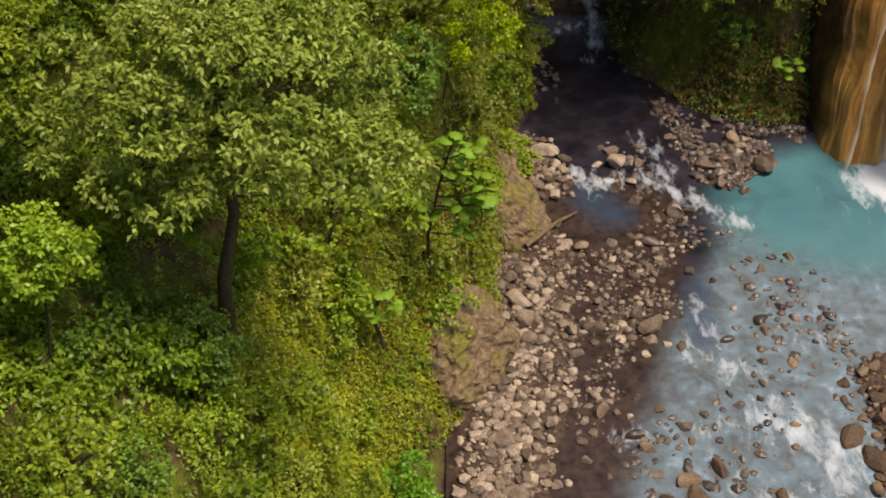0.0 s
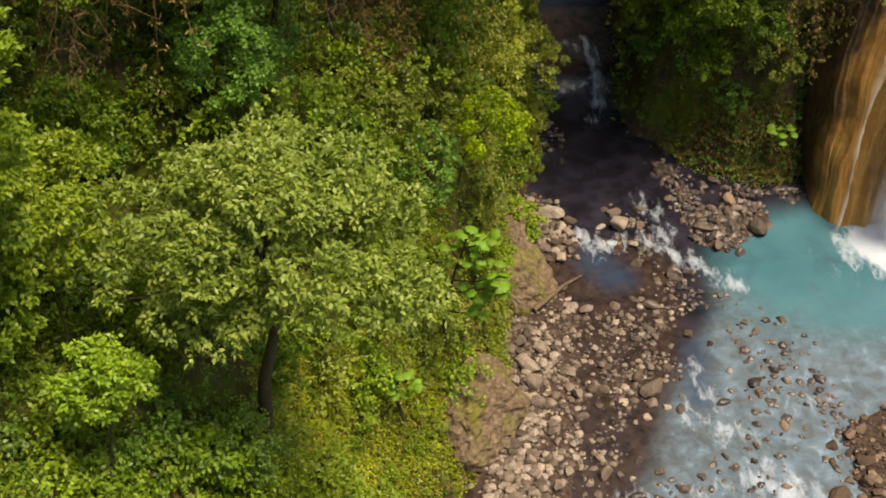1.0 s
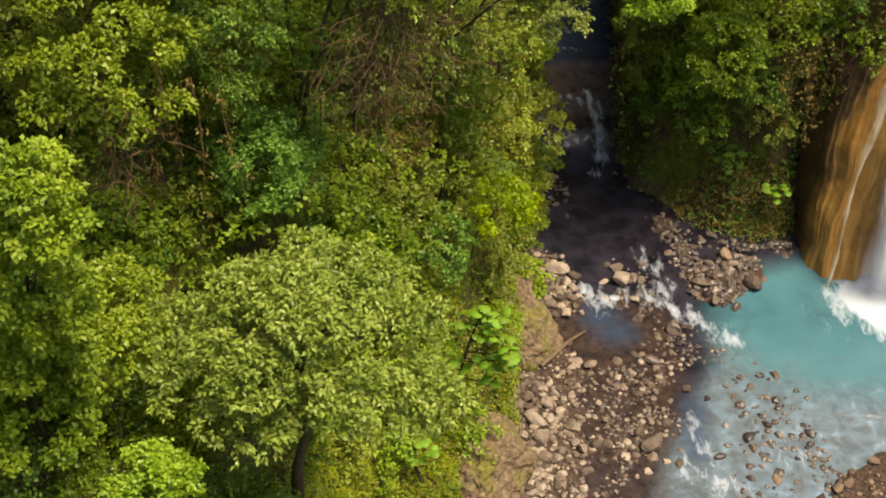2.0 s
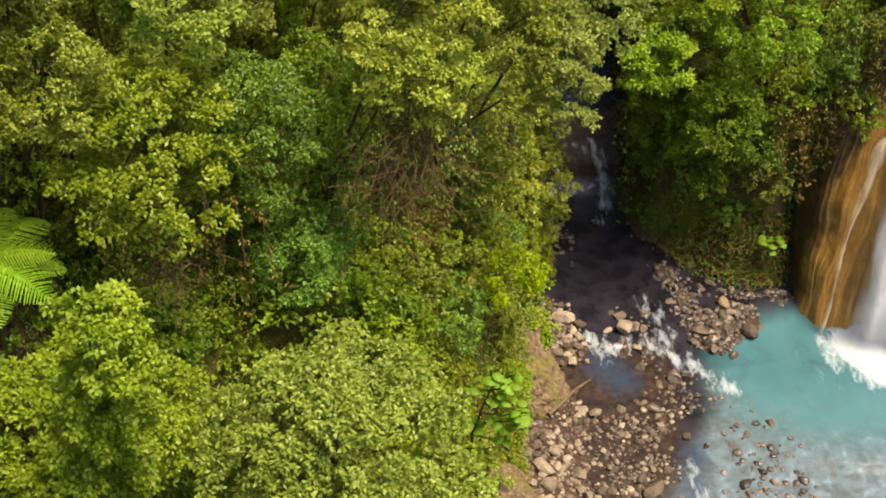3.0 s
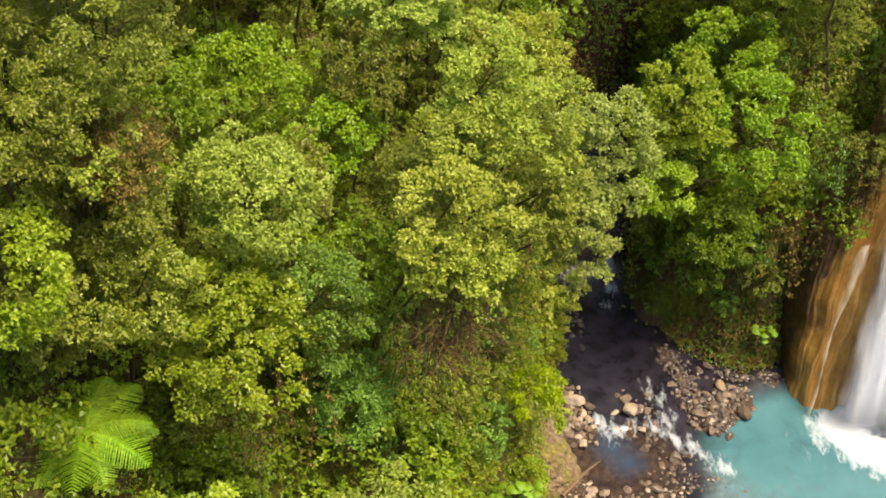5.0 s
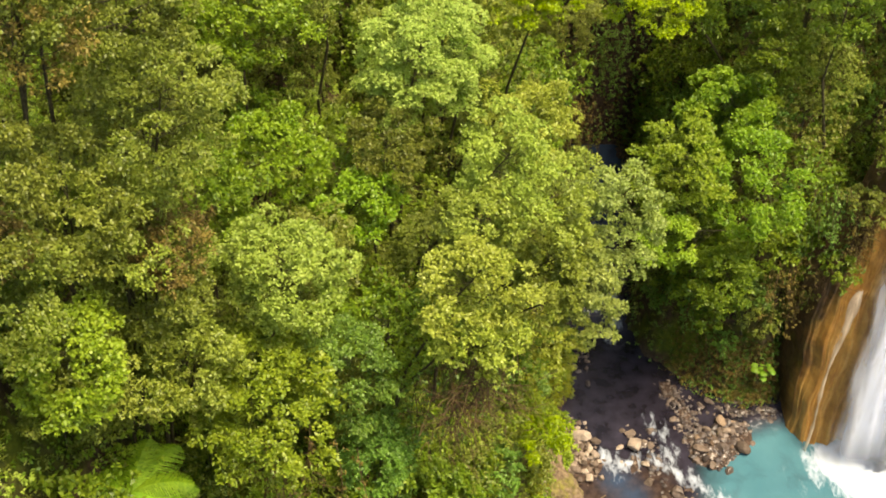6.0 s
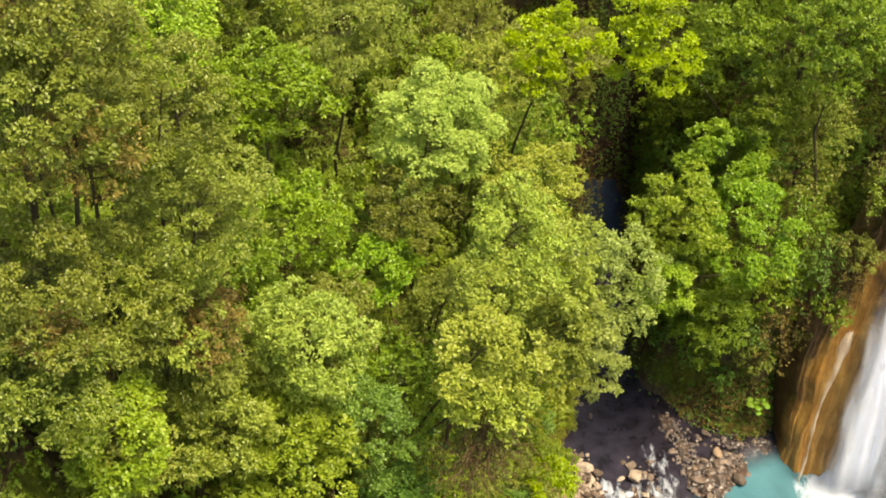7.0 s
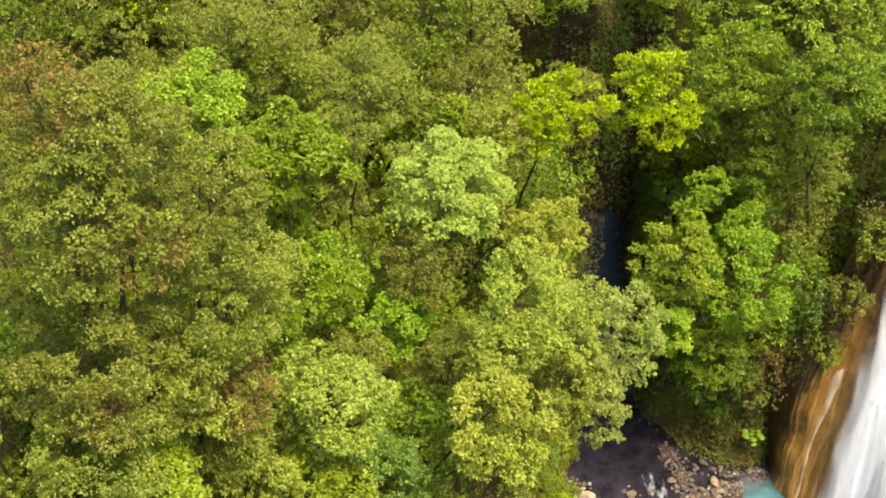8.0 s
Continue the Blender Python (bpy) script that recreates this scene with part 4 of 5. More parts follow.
CROWNS_MID = [
    ("ash", 3.6, 41.2, 28.7, 2.1, 5.0), ("ash", 2.5, 38.3, 25.6, 1.4, 4.2), ("pale", -1.5, 38.2, 33.5, 2.2, 4.4), ("pale", -2.6, 36.2, 31.6, 1.9, 3.6), ("pale", 0.6, 39.2, 30.6, 2.0, 4.0),
    ("pale", 0.9, 38.6, 27.4, 1.9, 4.0), ("ash", 2.4, 39.4, 26.2, 1.5, 3.4),
    ("yellow", -3.0, 32.9, 31.2, 1.9, 3.2), ("yellow", -2.9, 32.2, 29.0, 1.6, 2.6), ("yellow", 0.0, 48.2, 28.2, 2.3, 3.4),
    ("frosted", -10.2, 32.9, 32.3, 2.4, 3.4), ("lime", -10.9, 29.9, 28.9, 2.8, 4.8), ("deep", -7.8, 32.3, 28.0, 1.8, 5.2), ("deep", -6.9, 32.6, 21.4, 1.8, 2.8),
    ("vivid", -7.8, 40.3, 28.9, 1.7, 2.6),
]
CROWNS_LEFT = [
    ("vivid", -11.5, 41.6, 31.2, 2.6, 3.6), ("vivid", -13.1, 45.7, 35.8, 2.7, 3.8), ("lime", -16.8, 43.2, 40.4, 2.4, 3.4), ("olive", -9.8, 50.5, 36.3, 3.4, 5.0),
    ("olive", -6.6, 42.3, 30.9, 1.9, 2.8), ("mid", -14.2, 37.4, 32.4, 2.6, 4.2), ("olive", -9.6, 36.8, 29.4, 2.0, 3.2), ("mid", -4.2, 54.6, 30.6, 1.6, 3.0),
    ("olive", -16.0, 51.2, 39.0, 3.0, 5.0), ("olive", -4.6, 39.4, 27.6, 1.8, 3.0), ("mid", -14.6, 50.0, 37.0, 2.6, 4.4),
]
CROWNS_HIGH = [
    ("pale", -15.6, 28.7, 31.4, 2.0, 3.6), ("pale", -17.4, 27.0, 33.2, 2.0, 3.6), ("pale", -13.4, 29.7, 30.8, 1.8, 3.4), ("olive", -17.6, 29.6, 28.6, 1.8, 3.2),
    ("olive", -14.1, 31.7, 45.1, 2.4, 4.6), ("olive", -13.2, 31.2, 41.5, 2.3, 4.6), ("olive", -16.8, 27.1, 48.0, 2.1, 4.8), ("brown", -16.2, 28.0, 45.2, 1.5, 2.6), ("olive", -16.3, 29.1, 49.7, 2.2, 4.0),
    ("olive", -17.5, 26.0, 42.4, 2.3, 4.2), ("olive", -15.1, 31.3, 34.8, 2.6, 4.6), ("olive", -17.8, 25.0, 39.5, 2.3, 4.2), ("lime", -16.3, 25.8, 34.8, 1.9, 3.6), ("brown", -14.0, 30.9, 35.2, 1.5, 2.8), ("brown", -13.4, 29.4, 35.4, 1.1, 2.0), ("brown", -17.0, 24.6, 40.2, 0.9, 1.8),
    ("olive", -18.6, 31.0, 46.8, 2.6, 5.0), ("brown", -18.6, 30.0, 50.4, 1.8, 3.0), ("olive", -18.2, 35.0, 46.0, 2.6, 5.0), ("olive", -16.0, 28.6, 39.6, 2.2, 4.4), ("pale", -14.8, 29.6, 37.8, 2.0, 4.0), ("olive", -15.2, 35.0, 38.6, 2.4, 4.6),
]
CROWNS_LOW = [
    ("lime", -14.5, 24.4, 22.1, 2.0, 3.4), ("lime", -11.3, 24.5, 21.4, 2.0, 3.0), ("lime", -9.4, 22.2, 17.3, 1.1, 1.8), ("mid", -14.0, 31.8, 22.3, 1.1, 2.8),
    ("mid", -11.9, 29.9, 20.2, 1.4, 2.4), ("brown", -3.1, 38.8, 18.5, 1.5, 3.0), ("mid", -4.0, 34.2, 16.3, 1.4, 2.4), ("lime", -12.6, 23.0, 20.4, 1.8, 3.0),
    ("olive", 3.6, 66.0, 24.5, 2.6, 4.6), ("mid", 10.6, 68.0, 25.0, 2.8, 5.0), ("olive", -8.2, 33.6, 24.2, 1.4, 2.6),
    # added crowns above the view, only there to shade the gorge's head wall
    ("mid", 2.4, 74.6, 29.6, 3.0, 5.0), ("olive", 6.4, 75.6, 30.2, 3.0, 5.0), ("mid", 10.0, 74.6, 29.4, 3.0, 5.0),
]
SLENDER = [("lime", -10.1, 20.6, 28.7, 1.15, 2.6), ("lime", -10.7, 21.2, 26.0, 1.2, 2.6), ("lime", -11.4, 22.2, 23.8, 1.5, 2.8), ("lime", -4.6, 53.4, 31.8, 0.8, 1.8)]
n_tree = 0
for rows in (CROWNS, CROWNS_MID, CROWNS_LEFT, CROWNS_HIGH, CROWNS_LOW, SLENDER):
    for leaf, x, y, top, spread, crown_h in rows:
        n_tree += 1
        tree_at(leaf, x, y, top, spread, crown_h, 100 + n_tree * 7, lumpy=0.25 if leaf == "silver" else 0.4 if spread > 2.4 and x > 8 else 1.0)

# the forest behind and above, from a few grown kinds
KINDS = {}
for leaf in ("mid", "lime", "olive", "pale", "deep", "gold"):
    for v in range(2):
        root = make_tree("tree", leaf, 10.0, 3.1, 5.6, 300 + v * 17 + 5 * len(KINDS), (0.5, -0.8), 46, 0.75, 0.36, 0.65, 1.2)
        tagged(root, LABEL[leaf], "tree", "forest trees on the gorge sides")
        KINDS.setdefault(leaf, []).append(root)
hero_xy = [(r[1], r[2], r[4]) for rows in (CROWNS, CROWNS_MID, CROWNS_LEFT, CROWNS_HIGH, CROWNS_LOW) for r in rows] + [(-5.4, 25, 4.5)]
rng = np.random.default_rng(5)
used = set()
for x0 in np.arange(-30, 26, 3.45):
    for y0 in np.arange(37, 77, 3.45):
        x, y = x0 + rng.uniform(-1.1, 1.1), y0 + rng.uniform(-1.1, 1.1)
        dl, dr = float(bank_left(y)) - x, float(right_gap(x, y))
        if max(dl, dr) < (2.6 if y < 61 else 5.2):
            continue
        if any((x - a) ** 2 + (y - b) ** 2 < (0.75 * c + 0.9) ** 2 for a, b, c in hero_xy):
            continue
        kinds = ("olive", "mid", "olive", "olive", "mid", "olive", "mid", "lime", "olive") if dl > 0 else ("mid", "lime", "olive", "mid", "lime", "lime", "deep", "mid", "olive")
        k = kinds[int(vnoise(x * 0.33 + 5, y * 0.33) * 8.99)]
        v = int(rng.integers(2))
        m = pose(x, y, float(land(x, y)), float(rng.uniform(-5, 5)), float(rng.uniform(-5, 5)), float(rng.uniform(-60, 60)))
        size = float(rng.uniform(0.75, 1.15)) if y > 56 or dl < 0 else float(rng.uniform(0.55, 0.8))
        if (k, v) in used:
            ob = copy_thing(KINDS[k][v], m)
        else:
            ob = KINDS[k][v]
            ob.matrix_world = m
            used.add((k, v))
        ob.scale = (size, size, size)
for k in KINDS:
    for v in range(2):
        if (k, v) not in used:
            KINDS[k][v].matrix_world = pose(-22 - 3 * v, 60 + 4 * v, float(land(-22 - 3 * v, 60 + 4 * v)))

# ---- shrubs, ferns, herbs ----
def make_shrub(leaf, seed, spread=0.75, size=1.0):
    """A low leafy shrub: stems from one foot, whorls of leaves at their tips."""
    rng = np.random.default_rng(seed)
    root = new("shrub")
    ln, wd, leaves, whorls, droop = HABIT[leaf]
    n = 58
    d = unit(rng.normal(0, 1, (n, 3)) * np.array([1, 1, 0.5]) + np.array([0, 0, 0.75]))
    tips = d * (spread * rng.uniform(0.55, 1.15, n))[:, None]
    tubes = [tube([(0, 0, -0.15), tuple(t * 0.5 + np.array([0, 0, 0.1])), tuple(t)], [0.03, 0.02, 0.008], 4) for t in tips[::2]]
    v, f = join_tubes(tubes)
    link_mesh("stem", v, f, BARK, root)
    t2 = np.concatenate([tips, tips * rng.uniform(0.55, 0.85, (n, 1)) + rng.normal(0, 0.12, (n, 3)), tips + rng.normal(0, 0.16, (n, 3))])
    quads_mesh("foliage", rosettes(t2, np.concatenate([d, d, d]), ln * size, wd * size, rng, leaves, droop * 0.7), LEAF[leaf], root)
    return tagged(root, {"mid": "green leafy shrub on the slope", "lime": "bright lime-green shrub on the slope", "deep": "dark green shrub in the shade", "olive": "dull olive shrub on the slope", "yellow": "yellowish shrub on the bank"}[leaf], "shrub", "shrubs on the lower slope")


SHRUBS = {k: [make_shrub(k, 500 + 3 * i + 11 * len(k) + v, 0.8, 0.72 if k != "deep" else 0.85) for v in range(2)] for i, k in enumerate(("mid", "lime", "deep", "olive", "yellow"))}
rng = np.random.default_rng(31)
spots = [(-6.9, 25.2), (-7.8, 24.9), (-5.9, 25.3), (-6.6, 24.3), (-5.6, 24.4)]
while len(spots) < 185:
    x, y = rng.uniform(-15, 1.0), rng.uniform(16.5, 38)
    dl = float(bank_left(y)) - x
    if dl < 2.2 or math.hypot((x + 0.9) / 1.2, (y - 31.0) / 2.6) < 1 or math.hypot((x + 8.2) / 2.0, (y - 27.0) / 1.3) < 1 or (dl < 4 and rng.uniform() < 0.6) or (dl < 7 and y > 28.5 and rng.uniform() < 0.4):
        continue
    if any((x - a) ** 2 + (y - b) ** 2 < 0.95 ** 2 for a, b in spots):
        continue
    spots.append((x, y))
first = set()
for x, y in spots:
    dl = float(bank_left(y)) - x
    kinds = ("mid", "deep", "mid", "lime", "mid", "deep", "lime") if dl > 6 else ("lime", "lime", "yellow", "lime", "mid", "yellow", "lime")
    k, v = kinds[int(vnoise(x * 0.7 + 2, y * 0.7) * 6.99)], int(rng.integers(2))
    m = pose(x, y, float(land(x, y)), float(rng.uniform(-10, 10)), float(rng.uniform(5, 25)), float(rng.uniform(0, 360)))
    if (k, v) in first:
        ob = copy_thing(SHRUBS[k][v], m)
    else:
        ob, _ = SHRUBS[k][v], first.add((k, v))
        ob.matrix_world = m
    s = float(rng.uniform(0.8, 1.7))
    ob.scale = (s, s, s)
for k in SHRUBS:
    for v in range(2):
        if (k, v) not in first:
            SHRUBS[k][v].matrix_world = pose(-12 + v, 18, float(land(-12 + v, 18)))


def frond_data(length, seed, pairs=26):
    """One arching tree-fern frond along +x: a rib with toothed leaflets on both sides."""
    rng = np.random.default_rng(seed)
    quads = []
    prev = None
    for k in range(pairs + 1):
        s = k / pairs
        p = np.array([length * s * (1 - 0.12 * s), 0, length * (0.30 * s - 0.50 * s * s)])
        if prev is not None:
            w = 0.022 * (1.1 - s)
            quads.append([prev + (0, -w, 0), p + (0, -w * 0.9, 0), p + (0, w * 0.9, 0), prev + (0, w, 0)])
        prev = p
        reach = length * 0.30 * math.sin(math.pi * min(1, 0.16 + 0.84 * s)) ** 0.8 + 0.02
        for sgn in (-1, 1):
            d = np.array([0.42, sgn * 1.0, -0.28 + rng.normal(0, 0.06)])
            d /= np.linalg.norm(d)
            across = np.array([1.0, -sgn * 0.4, 0]) / 1.08
            for j in range(4):
                a, b = j / 4, (j + 1) / 4
                wa = 0.052 * (1 - 0.75 * a) * length / 2.6
                drop = np.array([0, 0, -0.10 * reach])
                quads.append([p + d * reach * a + drop * a * a - across * wa, p + d * reach * b + drop * b * b - across * wa * 0.45, p + d * reach * b + drop * b * b + across * wa * 0.45, p + d * reach * a + drop * a * a + across * wa])
    return np.array(quads)


FERN = leaf_material("fern_green", (0.08, 0.185, 0.010), (0.155, 0.295, 0.018), (0.27, 0.43, 0.04), 0.5, 0.35)


def tree_fern(x, y, top, length, count, seed, tilt=0.0):
    """A tree fern: shaggy trunk and a crown of arching fronds."""
    root = new("tree_fern")
    z = float(land(x, y))
    root.location = (x, y, z)
    h = top - z
    v, f = tube([(0, 0, -0.6), (0.1, 0, h * 0.5), (0, 0, h)], [0.16, 0.12, 0.1], 8)
    link_mesh("trunk", v, f, BARK, root, True)
    proto = [quads_mesh("frond", frond_data(length, seed + k), FERN, root) for k in range(3)]
    for k in range(count):
        ob = proto[k] if k < 3 else new("frond", proto[k % 3].data)
        ob.parent = root
        s = 0.8 + 0.3 * ((k * 7) % 5) / 5
        ob.matrix_local = pose(0, 0, h, 0, -12 + 26 * ((k * 5) % 3) / 2 + tilt, 360 * k / count + 9 * math.sin(k * 3 + seed)) @ Matrix.Diagonal((s, s, s, 1))
    return tagged(root, "tree fern with bright green arching fronds", "fern", "tree ferns on the slope")


tree_fern(-16.1, 27.6, 23.9, 3.3, 12, 1, -2)
tree_fern(-8.6, 27.6, 12.6, 2.4, 9, 4)
tree_fern(-9.6, 27.0, 13.6, 2.3, 9, 5)


def round_leaf_data(seed):
    """A big round lobed leaf, slightly cupped, about a metre across."""
    rng = np.random.default_rng(seed)
    bm = bmesh.new()
    n = 18
    mid = bm.verts.new((0, 0, 0.06))
    inner = [bm.verts.new((0.28 * math.cos(2 * math.pi * k / n), 0.28 * math.sin(2 * math.pi * k / n), 0.03)) for k in range(n)]
    outer = []
    for k in range(n):
        r = 0.5 * (1 if k % 2 == 0 else 0.82) * rng.uniform(0.92, 1.05)
        outer.append(bm.verts.new((r * math.cos(2 * math.pi * k / n), r * math.sin(2 * math.pi * k / n), -0.05 - 0.05 * rng.uniform())))
    for k in range(n):
        j = (k + 1) % n
        bm.faces.new((mid, inner[k], inner[j]))
        bm.faces.new((inner[k], outer[k], outer[j], inner[j]))
    me = bpy.data.meshes.new("leaf")
    bm.to_mesh(me)
    bm.free()
    me.shade_smooth()
    me.materials.append(LEAF["broad"])
    return me


LEAF["broad"] = leaf_material("leaf_broad", (0.065, 0.165, 0.012), (0.125, 0.25, 0.019), (0.21, 0.36, 0.035), 0.55, 0.35)
LEAF["fresh"] = leaf_material("leaf_fresh_green", (0.055, 0.15, 0.010), (0.115, 0.26, 0.018), (0.22, 0.40, 0.04), 0.45)
ROUND = [round_leaf_data(k) for k in range(3)]


def umbrella_plant(foot, heads, size, seed, label):
    """A slender stemmed plant with big round leaves in whorls on side branches."""
    rng = np.random.default_rng(seed)
    root = new("umbrella_plant")
    root.location = foot
    foot = np.array(foot)
    hs = [np.array(h) - foot for h in heads]
    top = hs[0]
    stem = [(0, 0, -0.4), tuple(top * 0.35 + np.array([-0.35, 0.1, 0.1])), tuple(top * 0.7 + np.array([-0.25, 0, 0])), tuple(top)]
    tubes = [tube(stem, [0.085, 0.07, 0.05, 0.03], 7)]
    for h in hs[1:]:
        s = min(0.92, max(0.35, (h[2] - 0.8) / top[2]))
        a = top * s + np.array([-0.25, 0, 0])
        tubes.append(tube([tuple(a), tuple((a + h) / 2 - np.array([0, 0, 0.15])), tuple(h)], [0.04, 0.03, 0.02], 5))
    v, f = join_tubes(tubes)
    link_mesh("stem", v, f, BARK, root, True)
    for h in hs:
        for k in range(6):
            ob = new("leaf", ROUND[int(rng.integers(3))])
            ob.parent = root
            a = 2 * math.pi * k / 6 + rng.uniform(-0.3, 0.3)
            d = size * float(rng.uniform(0.3, 0.9))
            s = size * float(rng.uniform(0.75, 1.15))
            ob.matrix_local = pose(h[0] + d * math.cos(a), h[1] + d * math.sin(a), h[2] + rng.uniform(-0.45, 0.3), float(18 * math.sin(a) + rng.normal(0, 10) + 14), float(18 * math.cos(a) + rng.normal(0, 10)), float(rng.uniform(0, 360))) @ Matrix.Diagonal((s, s, s, 1))
    return tagged(root, label, "plant")


umbrella_plant((-0.65, 37.0, 3.0), [(0.2, 35.0, 11.2), (-0.5, 35.2, 10.4), (0.9, 35.0, 10.9), (0.9, 34.9, 9.8), (1.35, 35.0, 9.0), (0.3, 35.0, 9.9), (0.45, 35.2, 8.3), (0.65, 35.4, 7.0), (-0.8, 35.4, 8.0), (1.2, 35.0, 8.5)], 0.52, 1, "slender plant with big round bright green leaves")
umbrella_plant((-2.2, 32.6, 4.2), [(-2.2, 32.4, 6.6), (-2.6, 32.2, 6.0), (-1.8, 32.2, 6.1)], 0.4, 2, "small plant with round bright green leaves")
umbrella_plant((16.2, 53.0, 3.6), [(16.5, 52.3, 4.2), (16.0, 52.3, 3.8)], 0.5, 3, "small round-leaved plant at the foot of the cliff")
for kind, bx, by, high, wide in (("deep", -6.9, 24.6, 2.0, 1.2), ("mid", -5.7, 24.8, 1.9, 1.1), ("vivid", -7.6, 24.2, 1.8, 1.1)):
    b = make_tree("bush", kind, high, wide, high * 0.8, 820 + int(by * 3 - bx), (0, -0.3), 30, 0.6, 1.3)
    b.location = (bx, by, float(land(bx, by)))
    tagged(b, "leafy dark bush in front of a tree trunk", "bush")
for bx, by, high, wide in ((-1.35, 29.3, 1.9, 0.85), (-1.0, 28.6, 1.5, 0.75)):
    b = make_tree("bush", "fresh", high, wide, high * 0.9, 860 + int(10 * high), (0, -0.2), 24, 0.7, 1.2, 0.5)
    b.location = (bx, by, float(land(bx, by)))
    tagged(b, "fresh green leafy bush beside the gravel bank", "bush")
dd = make_tree("tree", "gold", 3.8, 1.15, 2.3, 811, (1.3, -0.8), 22, 0.5, 1.4, 0.35)
dd.location = (-0.2, 40.0, float(land(-0.2, 40.0)))
dd.location.z = max(dd.location.z, 10.2)
tagged(dd, "small bright yellow-green bush on the gorge edge", "bush")


# bare twigs and hanging vines below the yellow tree
def dead_shrub(x, y, z, reach, seed, count=26):
    rng = np.random.default_rng(seed)
    tubes = []
    for _ in range(count):
        p = np.array([x, y, z]) + rng.normal(0, 0.3, 3)
        d = unit(rng.normal(0, 1, (1, 3)) + np.array([[0, -0.3, -1.1]]))[0]
        for level in range(2):
            q = p + d * reach * rng.uniform(0.35, 0.7)
            m = (p + q) / 2 + rng.normal(0, 0.12, 3)
            tubes.append(tube([p, m, q], [0.028 / (level + 1), 0.02 / (level + 1), 0.01], 4))
            for _ in range(2):
                e = q + unit((d + rng.normal(0, 0.7, 3))[None])[0] * reach * 0.35
                tubes.append(tube([q, (q + e) / 2 + rng.normal(0, 0.06, 3), e], [0.014, 0.011, 0.007], 4))
            p, d = q, unit((d + rng.normal(0, 0.5, 3))[None])[0]
    v, f = join_tubes(tubes)
    return tagged(link_mesh("dead_shrub", v, f, TWIG), "tangle of bare brown dead twigs hanging from the slope", "shrub")


def twig_material():
    n = Nodes("dry_twig")
    return n.done(n.ramp(n.noise(6.0, 4.0), (0.3, (0.045, 0.028, 0.014)), (0.7, (0.13, 0.085, 0.042))), 0.9, 0.15)


TWIG = twig_material()
dead_shrub(-3.0, 31.9, 25.9, 2.3, 1, 44)
dead_shrub(-3.3, 32.0, 24.0, 2.0, 2, 34)
dead_shrub(-10.2, 28.0, 24.0, 1.6, 3, 14)


def vine_curtain(x, y, z, wide, drop, seed, leaf, label, strands=24):
    """Hanging lianas with leaves along them."""
    rng = np.random.default_rng(seed)
    root = new("vine_curtain")
    tubes, tips = [], []
    for _ in range(strands):
        a = np.array([x + rng.normal(0, wide * 0.5), y + rng.normal(0, 0.5), z + rng.uniform(-0.8, 0.6)])
        length = drop * rng.uniform(0.45, 1.0)
        pts = [a + np.array([0.25 * math.sin(3 * s + a[0] * 9), -0.5 * s + 0.2 * math.sin(4 * s + a[0] * 5), -length * s]) for s in (0, 0.25, 0.5, 0.75, 1.0)]
        tubes.append(tube(pts, [0.02, 0.018, 0.015, 0.012, 0.007], 4))
        for s in rng.uniform(0, 1, int(9 * length / 3)):
            k = min(3, int(s * 4))
            tips.append(pts[k] + (pts[k + 1] - pts[k]) * (s * 4 - k) + rng.normal(0, 0.14, 3))
    v, f = join_tubes(tubes)
    link_mesh("liana", v, f, TWIG, root)
    tips = np.array(tips)
    ln, wd, leaves, _, _ = HABIT[leaf]
    quads_mesh("foliage", rosettes(tips, np.tile([[0, -1.0, -0.4]], (len(tips), 1)), ln, wd, rng, 6, 0.8), LEAF[leaf], root)
    return tagged(root, label, "vines")


vine_curtain(-2.6, 33.0, 26.5, 1.9, 5.0, 1, "olive", "curtain of brown lianas with sparse olive leaves")
vine_curtain(-3.6, 34.2, 23.5, 2.2, 4.0, 2, "deep", "curtain of brown lianas with dark leaves below the trees", 16)
vine_curtain(-9.6, 29.2, 25.5, 2.4, 4.5, 3, "brown", "dry hanging lianas under a lime-green tree", 11)
for k, (vx, vy, vz, leaf) in enumerate([(4.3, 62.0, 15.0, "olive"), (5.2, 72.2, 18.0, "olive"), (7.6, 72.6, 17.0, "deep"), (6.0, 74.6, 22.0, "olive"), (7.4, 75.0, 23.0, "deep"), (4.6, 66.5, 15.0, "brown"), (9.6, 57.4, 12.0, "olive"), (11.6, 55.2, 11.5, "deep"), (16.6, 53.2, 12.5, "brown"), (10.6, 56.4, 15.0, "deep")]):
    vine_curtain(vx, vy, vz, 1.5, 6.5, 20 + k, leaf, "leafy vines trailing down the dark gorge wall")
vine_curtain(18.6, 53.6, 17.5, 1.2, 5.0, 4, "deep", "dark vines hanging over the stained rock")
vine_curtain(21.4, 55.6, 22.5, 1.4, 5.0, 5, "olive", "olive vines hanging above the waterfall")


dead_shrub(19.2, 52.7, 11.8, 1.3, 4, 16)
dead_shrub(20.8, 53.7, 14.6, 1.5, 5, 18)
dead_shrub(22.0, 55.2, 18.4, 1.6, 6, 18)
vine_curtain(20.4, 53.2, 16.2, 0.9, 4.6, 6, "brown", "dry vines hanging over the edge of the stained rock")


